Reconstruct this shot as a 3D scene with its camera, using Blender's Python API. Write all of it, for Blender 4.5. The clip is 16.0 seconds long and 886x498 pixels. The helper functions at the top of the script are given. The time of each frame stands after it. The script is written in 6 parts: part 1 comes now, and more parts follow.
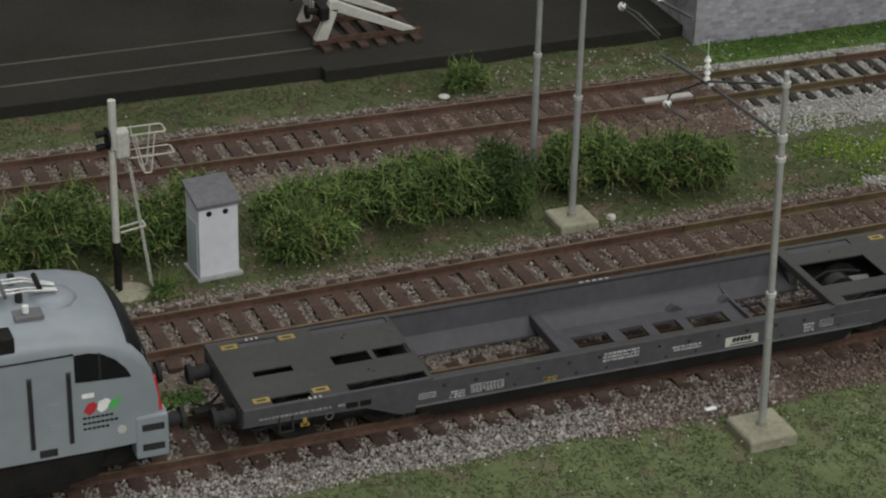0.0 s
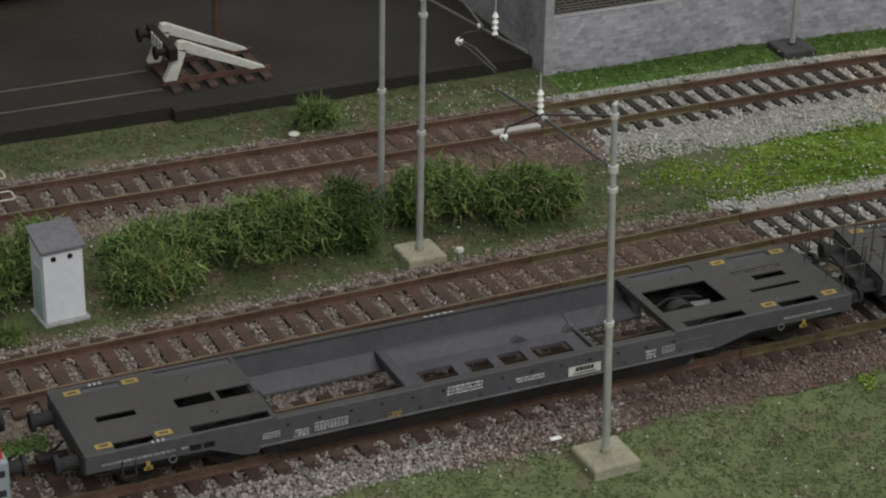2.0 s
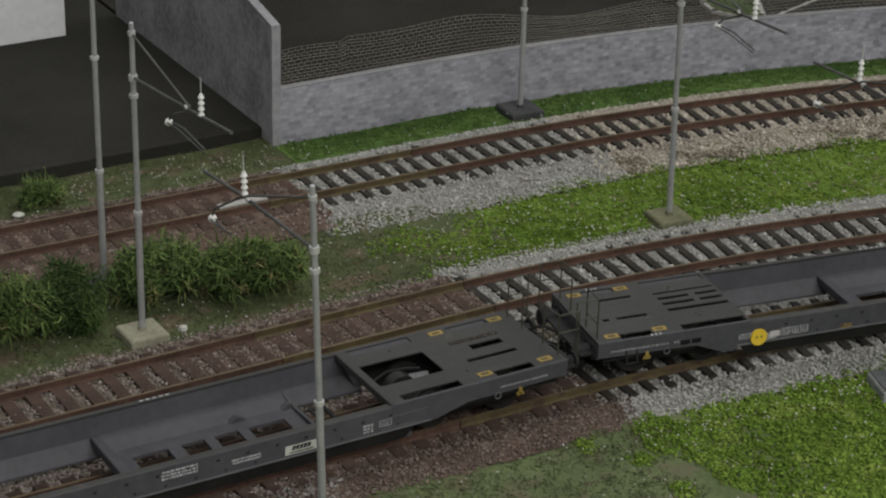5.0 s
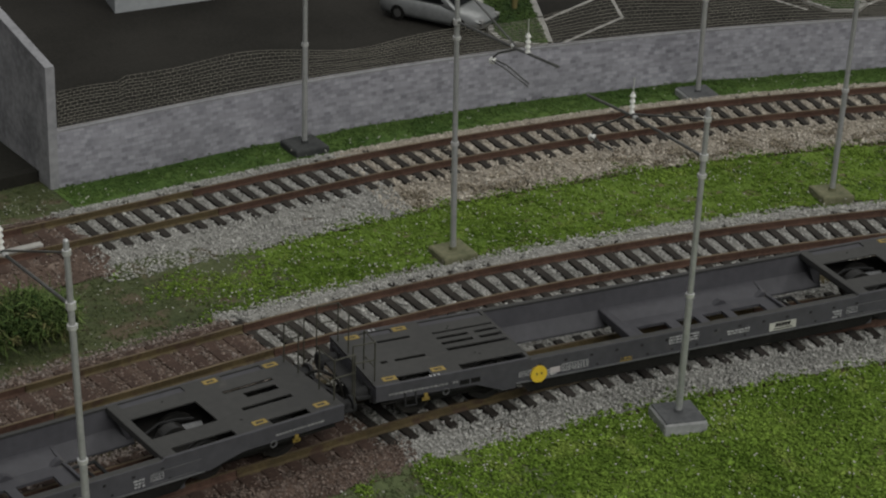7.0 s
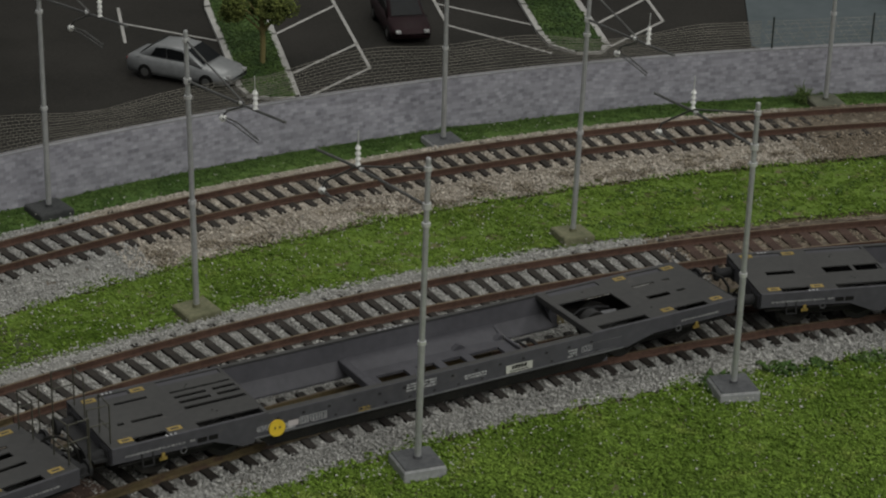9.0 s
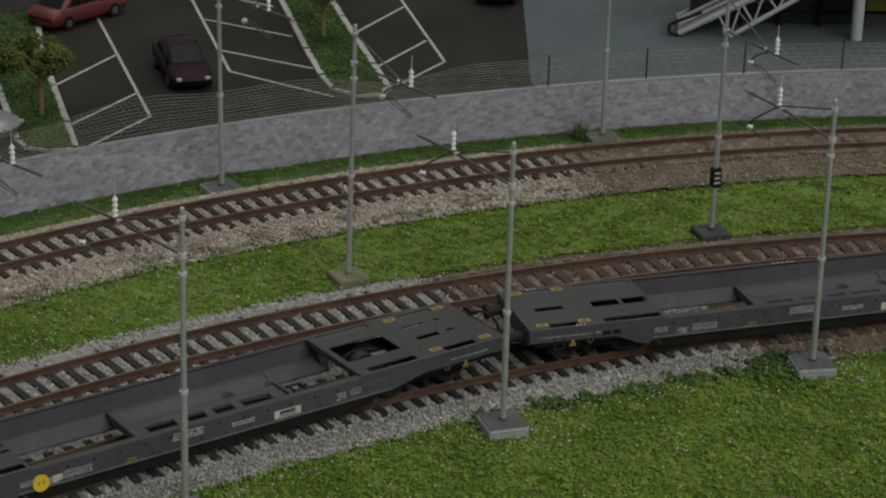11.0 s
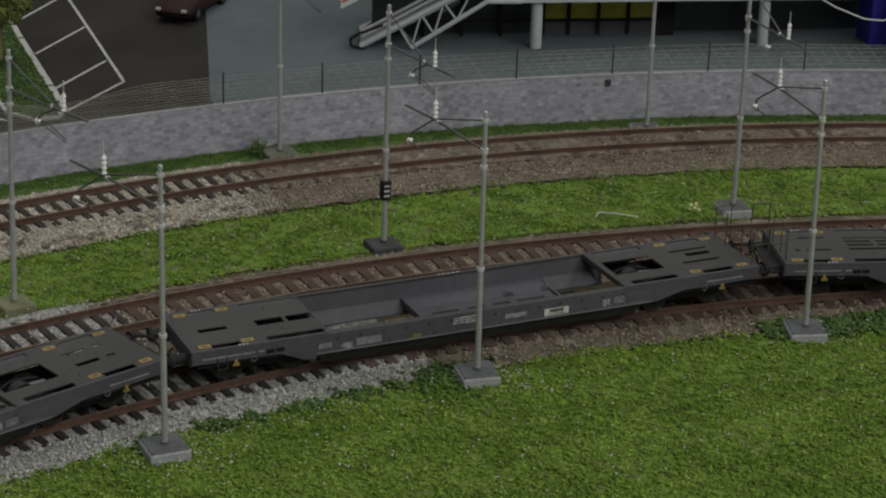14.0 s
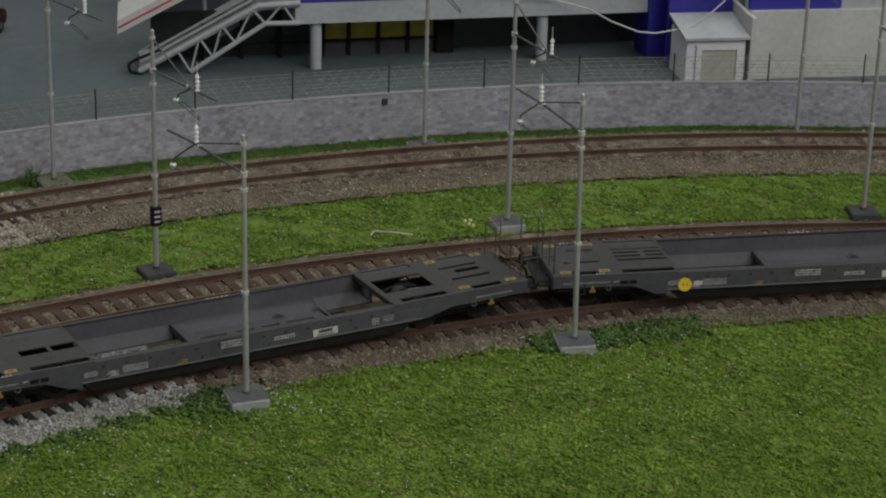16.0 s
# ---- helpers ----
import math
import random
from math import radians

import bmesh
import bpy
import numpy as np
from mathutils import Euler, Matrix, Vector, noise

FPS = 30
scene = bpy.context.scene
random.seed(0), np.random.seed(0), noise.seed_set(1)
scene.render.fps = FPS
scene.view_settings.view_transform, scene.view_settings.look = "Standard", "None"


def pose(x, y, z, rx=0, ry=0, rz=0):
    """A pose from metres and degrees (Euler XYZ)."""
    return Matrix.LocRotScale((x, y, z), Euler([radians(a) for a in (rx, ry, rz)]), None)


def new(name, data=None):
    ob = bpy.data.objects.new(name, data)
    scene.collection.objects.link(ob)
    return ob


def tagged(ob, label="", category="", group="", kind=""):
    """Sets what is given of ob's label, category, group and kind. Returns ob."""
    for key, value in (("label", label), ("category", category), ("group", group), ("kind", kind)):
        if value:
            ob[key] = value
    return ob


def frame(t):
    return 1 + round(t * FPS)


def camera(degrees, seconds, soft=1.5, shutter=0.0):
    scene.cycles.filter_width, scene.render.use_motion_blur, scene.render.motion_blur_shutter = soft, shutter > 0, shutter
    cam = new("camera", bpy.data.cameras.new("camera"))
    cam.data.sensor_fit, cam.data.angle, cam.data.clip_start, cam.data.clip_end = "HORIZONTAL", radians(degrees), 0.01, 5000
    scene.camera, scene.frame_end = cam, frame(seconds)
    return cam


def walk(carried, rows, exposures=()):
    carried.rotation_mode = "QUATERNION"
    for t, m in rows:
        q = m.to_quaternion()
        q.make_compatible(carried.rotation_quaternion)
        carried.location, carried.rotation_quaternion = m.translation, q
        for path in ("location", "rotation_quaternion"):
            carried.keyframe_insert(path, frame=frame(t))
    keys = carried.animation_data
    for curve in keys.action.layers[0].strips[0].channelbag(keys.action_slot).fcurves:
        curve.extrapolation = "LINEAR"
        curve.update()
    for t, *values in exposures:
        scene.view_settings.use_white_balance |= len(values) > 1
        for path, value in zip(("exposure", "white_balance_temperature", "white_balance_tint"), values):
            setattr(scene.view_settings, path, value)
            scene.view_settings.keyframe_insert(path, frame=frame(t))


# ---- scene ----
# A model railway at its true size (1:87): all lengths below are in millimetres and scaled by MM.
MM = 0.001
cam = camera(22.55, 16.0, soft=2.2)
PATH = [
    (0, -0.11840, -0.41904, 0.26911, 62.620, -1.375, -21.450),
    (0.5, -0.11612, -0.41991, 0.26958, 62.807, -1.265, -22.015),
    (1, -0.11258, -0.42173, 0.27035, 62.924, -1.043, -22.677),
    (1.5, -0.11059, -0.42346, 0.27121, 63.074, -1.125, -23.713),
    (2, -0.10761, -0.42517, 0.27223, 63.424, -1.076, -24.650),
    (2.5, -0.10521, -0.42664, 0.27369, 63.847, -1.040, -25.499),
    (3, -0.10289, -0.42718, 0.27403, 64.204, -1.217, -25.966),
    (3.2, -0.10166, -0.42741, 0.27402, 64.248, -1.216, -26.305),
    (5.5, -0.08410, -0.43310, 0.28165, 64.922, -1.638, -31.619),
    (6, -0.07952, -0.43344, 0.28183, 65.182, -1.828, -32.964),
    (6.5, -0.07573, -0.43191, 0.28238, 65.223, -1.913, -33.926),
    (7, -0.07035, -0.43149, 0.28317, 65.254, -1.764, -34.882),
    (7.5, -0.06510, -0.43739, 0.28519, 65.717, -1.537, -36.780),
    (8, -0.06359, -0.44041, 0.28657, 66.220, -1.742, -38.180),
    (8.5, -0.05977, -0.44324, 0.28650, 66.355, -1.576, -39.185),
    (9, -0.05678, -0.44693, 0.28751, 66.596, -1.374, -40.444),
    (9.2, -0.05608, -0.44895, 0.28844, 66.783, -1.161, -40.886),
    (11.3, -0.04093, -0.46441, 0.29101, 67.823, -1.402, -45.753),
    (11.5, -0.03945, -0.46582, 0.29137, 67.898, -1.503, -46.253),
    (12, -0.03429, -0.47018, 0.29164, 68.066, -1.614, -47.825),
    (12.5, -0.03115, -0.47293, 0.29184, 68.082, -1.706, -49.250),
    (13, -0.02875, -0.47539, 0.29251, 68.051, -1.623, -50.069),
    (13.5, -0.02616, -0.47767, 0.29345, 68.022, -1.535, -50.773),
    (14, -0.02395, -0.48201, 0.29382, 68.085, -1.602, -51.799),
    (14.5, -0.02120, -0.48705, 0.29373, 68.165, -1.538, -52.906),
    (15, -0.01803, -0.49149, 0.29431, 68.219, -1.679, -54.141),
    (15.5, -0.01671, -0.49422, 0.29498, 68.395, -1.785, -55.266),
    (16, -0.01263, -0.49925, 0.29552, 68.685, -1.517, -56.499),
]
walk(cam, [(t, pose(*row)) for t, *row in PATH], exposures=[(0.0, -0.25), (1.5, -0.15), (3.2, -0.15), (5.3, -0.43), (6.0, -0.55), (9.2, -0.63), (13.0, -0.59), (16.0, -0.53)])

# ---------------------------------------------------------------- light
world = bpy.data.worlds.new("hall_air")
scene.world = world
world.use_nodes = True
world.node_tree.nodes["Background"].inputs["Color"].default_value = (0.94, 0.96, 0.95, 1)
world.node_tree.nodes["Background"].inputs["Strength"].default_value = 0.35


def hall_lamp(x, y, z, tilt, size, watts):
    data = bpy.data.lights.new("hall_lamp", "AREA")
    data.shape, data.size, data.size_y, data.energy = "RECTANGLE", size[0], size[1], watts
    data.color = (0.98, 0.975, 0.92)
    ob = new("hall_lamp", data)
    ob.matrix_world = pose(x, y, z, tilt)
    return ob


hall_lamp(0.9, 0.6, 2.6, 0, (2.4, 1.2), 40)
hall_lamp(0.1, -2.2, 1.95, 51, (2.6, 1.2), 74)


# ---------------------------------------------------------------- materials
def node_material(name):
    m = bpy.data.materials.new(name)
    m.use_nodes = True
    return m, m.node_tree.nodes, m.node_tree.links, m.node_tree.nodes["Principled BSDF"]


def mottled(name, dark, light, scale, rough=0.85, fine=0.0, bump=0.0, metal=0.0, spots=None, spot_cut=0.62, random_tint=0.0, coat=0.0, gloss=None):
    """Two colours mixed by coarse noise (scale per metre), with finer grain, bump and optional spots of a third colour."""
    m, nodes, links, shader = node_material(name)
    where = nodes.new("ShaderNodeTexCoord")
    coarse = nodes.new("ShaderNodeTexNoise")
    coarse.inputs["Scale"].default_value, coarse.inputs["Detail"].default_value = scale, 5
    links.new(where.outputs["Object"], coarse.inputs["Vector"])
    grain = nodes.new("ShaderNodeTexNoise")
    grain.inputs["Scale"].default_value, grain.inputs["Detail"].default_value = fine or scale * 9, 3
    links.new(where.outputs["Object"], grain.inputs["Vector"])
    blend = nodes.new("ShaderNodeMix")
    blend.data_type = "FLOAT"
    blend.inputs[0].default_value = 0.45
    links.new(coarse.outputs["Fac"], blend.inputs[2])
    links.new(grain.outputs["Fac"], blend.inputs[3])
    ramp = nodes.new("ShaderNodeValToRGB")
    ramp.color_ramp.elements[0].position, ramp.color_ramp.elements[1].position = 0.36, 0.64
    ramp.color_ramp.elements[0].color, ramp.color_ramp.elements[1].color = (*dark, 1), (*light, 1)
    links.new(blend.outputs[0], ramp.inputs["Fac"])
    colour = ramp.outputs["Color"]
    if spots:
        third = nodes.new("ShaderNodeTexNoise")
        third.inputs["Scale"].default_value, third.inputs["Detail"].default_value = scale * 2.3, 4
        links.new(where.outputs["Object"], third.inputs["Vector"])
        cut = nodes.new("ShaderNodeMapRange")
        cut.inputs["From Min"].default_value, cut.inputs["From Max"].default_value = spot_cut, spot_cut + 0.08
        links.new(third.outputs["Fac"], cut.inputs["Value"])
        over = nodes.new("ShaderNodeMix")
        over.data_type = "RGBA"
        links.new(cut.outputs["Result"], over.inputs[0])
        links.new(colour, over.inputs[6])
        over.inputs[7].default_value = (*spots, 1)
        colour = over.outputs[2]
    if random_tint:
        per = nodes.new("ShaderNodeNewGeometry")
        span = nodes.new("ShaderNodeMapRange")
        span.inputs["To Min"].default_value, span.inputs["To Max"].default_value = 1 - random_tint, 1 + random_tint
        links.new(per.outputs["Random Per Island"], span.inputs["Value"])
        tint = nodes.new("ShaderNodeVectorMath")
        tint.operation = "SCALE"
        links.new(colour, tint.inputs[0])
        links.new(span.outputs["Result"], tint.inputs["Scale"])
        colour = tint.outputs[0]
    links.new(colour, shader.inputs["Base Color"])
    shader.inputs["Roughness"].default_value = rough
    shader.inputs["Metallic"].default_value = metal
    shader.inputs["Coat Weight"].default_value = coat
    shader.inputs["Specular IOR Level"].default_value = (0.5 if rough < 0.7 else 0.22) if gloss is None else gloss
    if bump:
        lift = nodes.new("ShaderNodeBump")
        lift.inputs["Strength"].default_value, lift.inputs["Distance"].default_value = 1.0, bump * MM
        links.new(grain.outputs["Fac"], lift.inputs["Height"])
        links.new(lift.outputs["Normal"], shader.inputs["Normal"])
    return m


RUST = mottled("rusty_rail", (0.048, 0.027, 0.02), (0.10, 0.058, 0.043), 90, 0.75, bump=0.05)
BRASS_RAIL = mottled("unpainted_brassy_rail", (0.064, 0.048, 0.024), (0.13, 0.098, 0.048), 90, 0.55, metal=0.3, spots=(0.07, 0.044, 0.03), spot_cut=0.55)
RAIL_TOP = mottled("worn_rail_head", (0.09, 0.068, 0.042), (0.175, 0.13, 0.078), 60, 0.45, metal=0.4)
BROWN_TIE = mottled("brown_sleeper", (0.034, 0.0225, 0.018), (0.072, 0.046, 0.037), 200, 0.9, bump=0.1, random_tint=0.25)
DARK_TIE = mottled("dark_sleeper", (0.012, 0.011, 0.010), (0.035, 0.03, 0.026), 200, 0.8, bump=0.1, random_tint=0.3)
SOIL = mottled("brown_earth", (0.035, 0.03, 0.016), (0.085, 0.07, 0.038), 30, 0.95, bump=0.3, spots=(0.045, 0.06, 0.018))
BALLAST = mottled("ballast_stone", (0.165, 0.137, 0.122), (0.325, 0.28, 0.257), 500, 0.9, random_tint=0.35)
BALLAST_PALE = mottled("pale_ballast_stone", (0.3, 0.296, 0.28), (0.475, 0.47, 0.45), 500, 0.9, random_tint=0.3)
BALLAST_GREY = mottled("grey_ballast_stone", (0.185, 0.168, 0.156), (0.38, 0.352, 0.332), 500, 0.9, random_tint=0.35)
BALLAST_BROWN = mottled("brown_ballast_stone", (0.185, 0.15, 0.113), (0.34, 0.285, 0.22), 500, 0.9, random_tint=0.35)
GRASS = mottled("turf_green", (0.084, 0.145, 0.019), (0.184, 0.278, 0.048), 38, 0.9, fine=330, random_tint=0.3, spots=(0.19, 0.262, 0.053), spot_cut=0.57, gloss=0.1)
GRASS_FAR = mottled("dark_turf_green", (0.038, 0.078, 0.02), (0.085, 0.14, 0.036), 60, 0.85, random_tint=0.28)
WALL_GRASS = mottled("wall_turf_green", (0.045, 0.088, 0.022), (0.095, 0.152, 0.04), 45, 0.9, random_tint=0.28, gloss=0.1)
GRASS_DULL = mottled("dull_turf_green", (0.083, 0.109, 0.047), (0.138, 0.17, 0.076), 45, 0.9, random_tint=0.2, spots=(0.14, 0.122, 0.08), spot_cut=0.54)
HEDGE_GREEN = mottled("hedge_foliage", (0.05, 0.085, 0.022), (0.13, 0.18, 0.055), 70, 0.8, random_tint=0.55, spots=(0.15, 0.14, 0.06), spot_cut=0.58)
GREY_PAINT = mottled("grey_wagon_paint", (0.047, 0.0462, 0.0535), (0.069, 0.068, 0.0775), 45, 0.62, bump=0.03, spots=(0.082, 0.08, 0.079), spot_cut=0.66, gloss=0.3)
DECK_PAINT = mottled("brownish_grey_deck", (0.026, 0.0255, 0.025), (0.040, 0.0392, 0.0375), 60, 0.65, bump=0.02, spots=(0.06, 0.057, 0.052), spot_cut=0.66)
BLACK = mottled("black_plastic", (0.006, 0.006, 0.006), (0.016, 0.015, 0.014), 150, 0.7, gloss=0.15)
YELLOW = mottled("yellow_paint", (0.211, 0.148, 0.0287), (0.296, 0.209, 0.0575), 90, 0.55)
WHITE = mottled("white_paint", (0.6, 0.6, 0.6), (0.78, 0.78, 0.78), 120, 0.6)
PRINT_WORN = mottled("rubbed_grey_print", (0.13, 0.133, 0.138), (0.3, 0.3, 0.3), 400, 0.65)
PRINT = mottled("white_print", (0.24, 0.245, 0.255), (0.46, 0.46, 0.47), 400, 0.6)
MAST_METAL = mottled("galvanised_mast", (0.34, 0.345, 0.35), (0.48, 0.485, 0.49), 120, 0.36, metal=0.45)
SILVER = mottled("bright_metal", (0.55, 0.55, 0.55), (0.75, 0.75, 0.75), 200, 0.35, metal=0.5)
CONCRETE = mottled("cast_concrete", (0.19, 0.18, 0.135), (0.29, 0.28, 0.21), 80, 0.85, bump=0.05)
CONCRETE_MOSSY = mottled("dark_mossy_concrete", (0.07, 0.075, 0.055), (0.125, 0.125, 0.095), 80, 0.85, bump=0.05)
CONCRETE_OLIVE = mottled("mossy_concrete", (0.10, 0.105, 0.06), (0.18, 0.175, 0.11), 80, 0.85, bump=0.05)
CONCRETE_GREY = mottled("grey_concrete", (0.22, 0.225, 0.23), (0.33, 0.335, 0.34), 80, 0.8, bump=0.05)
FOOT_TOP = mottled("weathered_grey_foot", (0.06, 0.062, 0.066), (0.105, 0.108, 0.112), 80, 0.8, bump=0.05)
CONCRETE_DARK = mottled("dark_concrete", (0.035, 0.037, 0.038), (0.06, 0.062, 0.062), 80, 0.85)


def printed_stone(name, dark, light, joint):
    """Card printed with narrow courses of stone, laid out along the wall's UV map (metres)."""
    m, nodes, links, shader = node_material(name)
    where = nodes.new("ShaderNodeUVMap")
    shift = nodes.new("ShaderNodeTexNoise")
    shift.inputs["Scale"].default_value = 160
    links.new(where.outputs["UV"], shift.inputs["Vector"])
    tiny = nodes.new("ShaderNodeVectorMath")
    tiny.operation = "MULTIPLY_ADD"
    tiny.inputs[1].default_value = (0.0009, 0.0004, 0)
    links.new(shift.outputs["Color"], tiny.inputs[0])
    links.new(where.outputs["UV"], tiny.inputs[2])
    layers = []
    for width, row, seed in ((0.24, 0.15, 0.0), (0.42, 0.24, 0.5)):
        bricks = nodes.new("ShaderNodeTexBrick")
        bricks.inputs["Scale"].default_value = 100
        bricks.inputs["Brick Width"].default_value, bricks.inputs["Row Height"].default_value = width, row
        bricks.inputs["Mortar Size"].default_value, bricks.inputs["Mortar Smooth"].default_value = 0.02, 0.5
        bricks.inputs["Color1"].default_value, bricks.inputs["Color2"].default_value = (*dark, 1), (*light, 1)
        bricks.inputs["Mortar"].default_value = (*joint, 1)
        bricks.offset = 0.37 + seed * 0.3
        links.new(tiny.outputs[0], bricks.inputs["Vector"])
        layers.append(bricks.outputs["Color"])
    mix = nodes.new("ShaderNodeMix")
    mix.data_type = "RGBA"
    mix.inputs[0].default_value = 0.4
    links.new(layers[0], mix.inputs[6])
    links.new(layers[1], mix.inputs[7])
    stain = nodes.new("ShaderNodeTexNoise")
    stain.inputs["Scale"].default_value, stain.inputs["Detail"].default_value = 45, 6
    links.new(where.outputs["UV"], stain.inputs["Vector"])
    span = nodes.new("ShaderNodeMapRange")
    span.inputs["To Min"].default_value, span.inputs["To Max"].default_value = 0.72, 1.28
    links.new(stain.outputs["Fac"], span.inputs["Value"])
    tint = nodes.new("ShaderNodeVectorMath")
    tint.operation = "SCALE"
    links.new(mix.outputs[2], tint.inputs[0])
    links.new(span.outputs["Result"], tint.inputs["Scale"])
    links.new(tint.outputs[0], shader.inputs["Base Color"])
    shader.inputs["Roughness"].default_value = 0.8
    shader.inputs["Specular IOR Level"].default_value = 0.2
    return m


WALL_STONE = printed_stone("printed_stone_wall", (0.168, 0.165, 0.19), (0.375, 0.37, 0.415), (0.258, 0.255, 0.29))
CAP_STONE = mottled("pale_coping", (0.2, 0.2, 0.215), (0.3, 0.3, 0.315), 60, 0.85)
ASPHALT = mottled("asphalt", (0.015, 0.014, 0.012), (0.028, 0.026, 0.023), 25, 0.85, fine=900, gloss=0.14)
PLAZA = mottled("blue_grey_paving", (0.066, 0.082, 0.088), (0.086, 0.102, 0.11), 20, 0.75, gloss=0.2)
LINE_PAINT = mottled("road_line", (0.27, 0.265, 0.25), (0.4, 0.39, 0.375), 150, 0.85)
HOUSE_GREY = mottled("pale_grey_render", (0.3, 0.315, 0.33), (0.38, 0.395, 0.41), 40, 0.75)
BLUE = mottled("deep_blue_panel", (0.025, 0.02, 0.24), (0.035, 0.028, 0.3), 40, 0.5)
BALLAST_TAN = mottled("tan_ballast_stone", (0.33, 0.295, 0.25), (0.54, 0.495, 0.43), 500, 0.9, random_tint=0.3)
BED_PALE = mottled("pale_grit", (0.16, 0.157, 0.145), (0.29, 0.285, 0.27), 260, 0.95, bump=0.4)
BED_TAN = mottled("tan_grit", (0.2, 0.175, 0.14), (0.33, 0.295, 0.25), 260, 0.95, bump=0.4)
DUST_RED = mottled("reddish_dust", (0.052, 0.034, 0.027), (0.122, 0.086, 0.069), 90, 0.95, fine=520, bump=0.7, spots=(0.2, 0.155, 0.13), spot_cut=0.62)
EARTH_CRUMB = mottled("tan_earth_crumb", (0.19, 0.162, 0.122), (0.32, 0.28, 0.22), 90, 0.95, fine=520, random_tint=0.3)
DUST_BROWN = mottled("brown_dust", (0.055, 0.044, 0.032), (0.15, 0.124, 0.095), 90, 0.95, fine=520, bump=0.7, spots=(0.2, 0.175, 0.14), spot_cut=0.6)
RED_GRIT = mottled("reddish_grit", (0.11, 0.08, 0.066), (0.25, 0.2, 0.175), 500, 0.9, random_tint=0.4)
BED_SOIL = mottled("bed_soil", (0.10, 0.082, 0.063), (0.18, 0.15, 0.12), 60, 0.95, bump=0.3)
GRASS_BASE = mottled("flock_green", (0.074, 0.125, 0.018), (0.13, 0.2, 0.032), 70, 0.9, bump=0.4, spots=(0.115, 0.1, 0.055), spot_cut=0.57)
DULL_BASE = mottled("flock_olive", (0.074, 0.094, 0.042), (0.122, 0.147, 0.067), 40, 0.95, fine=600, bump=0.35, spots=(0.115, 0.108, 0.066), spot_cut=0.56)
VERGE_TURF = mottled("olive_turf", (0.056, 0.076, 0.028), (0.11, 0.134, 0.052), 45, 0.9, random_tint=0.3, spots=(0.105, 0.085, 0.055), spot_cut=0.54)
VERGE_BASE = mottled("olive_brown_flock", (0.044, 0.056, 0.025), (0.086, 0.098, 0.045), 40, 0.95, fine=600, bump=0.35, spots=(0.1, 0.08, 0.054), spot_cut=0.54)
WHEEL = mottled("dark_steel", (0.010, 0.010, 0.010), (0.024, 0.023, 0.022), 150, 0.28, gloss=0.5)
WAGON_DARK = mottled("dark_grey_fittings", (0.016, 0.016, 0.017), (0.03, 0.03, 0.031), 150, 0.75, gloss=0.15)
FLANGE = mottled("worn_grey_flange", (0.07, 0.072, 0.078), (0.12, 0.12, 0.125), 150, 0.5)
YELLOW_BRIGHT = mottled("bright_yellow", (0.62, 0.42, 0.03), (0.72, 0.5, 0.05), 90, 0.45)
PALE_PLATE = mottled("pale_plate", (0.4, 0.36, 0.37), (0.5, 0.46, 0.46), 200, 0.6)
WIRE_BROWN = mottled("brown_wire", (0.025, 0.025, 0.018), (0.055, 0.052, 0.038), 200, 0.6)
RED = mottled("red_paint", (0.33, 0.02, 0.03), (0.42, 0.03, 0.04), 60, 0.4)
LEAF_GREEN = mottled("green_paint", (0.05, 0.33, 0.07), (0.07, 0.4, 0.1), 60, 0.4)
DARK_GLASS = mottled("dark_window", (0.008, 0.009, 0.01), (0.014, 0.015, 0.016), 40, 0.4, gloss=0.08)
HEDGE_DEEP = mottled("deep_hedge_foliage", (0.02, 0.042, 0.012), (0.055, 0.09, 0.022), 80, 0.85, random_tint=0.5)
TREE_LEAF = mottled("olive_leaf", (0.045, 0.07, 0.018), (0.14, 0.155, 0.04), 80, 0.85, random_tint=0.5)
BARK = mottled("yellowish_bark", (0.12, 0.10, 0.04), (0.2, 0.17, 0.07), 120, 0.85)
ARM_GREY = mottled("dull_grey_tube", (0.065, 0.065, 0.065), (0.12, 0.12, 0.116), 150, 0.5, metal=0.3)
PORCELAIN = mottled("white_porcelain", (0.62, 0.62, 0.6), (0.75, 0.75, 0.73), 150, 0.35)
END_STONE = mottled("rough_grey_render", (0.15, 0.15, 0.16), (0.30, 0.30, 0.315), 70, 0.85, fine=500, bump=0.1)
ASPHALT_ROAD = mottled("black_road", (0.014, 0.0135, 0.011), (0.026, 0.025, 0.021), 25, 0.8, fine=900, gloss=0.15)
NET_BROWN = mottled("brownish_net_wire", (0.12, 0.112, 0.095), (0.22, 0.208, 0.18), 100, 0.75)
NET_WIRE = mottled("dull_net_wire", (0.15, 0.15, 0.135), (0.25, 0.25, 0.23), 100, 0.7)
POST_GREEN = mottled("dark_green_post", (0.02, 0.025, 0.022), (0.04, 0.045, 0.04), 100, 0.7)
CAR_SILVER = mottled("silver_car_paint", (0.17, 0.176, 0.18), (0.23, 0.237, 0.24), 60, 0.4, metal=0.2)
CAR_RED = mottled("dull_red_car_paint", (0.07, 0.012, 0.012), (0.1, 0.018, 0.018), 60, 0.5)
CAR_BROWN = mottled("red_brown_car_paint", (0.018, 0.009, 0.008), (0.028, 0.013, 0.012), 60, 0.7, gloss=0.15)
CAR_DARK = mottled("wine_red_car_paint", (0.012, 0.006, 0.007), (0.02, 0.009, 0.011), 60, 0.6, gloss=0.15)
GLASSY = mottled("lamp_glass", (0.2, 0.2, 0.2), (0.3, 0.3, 0.3), 60, 0.15)
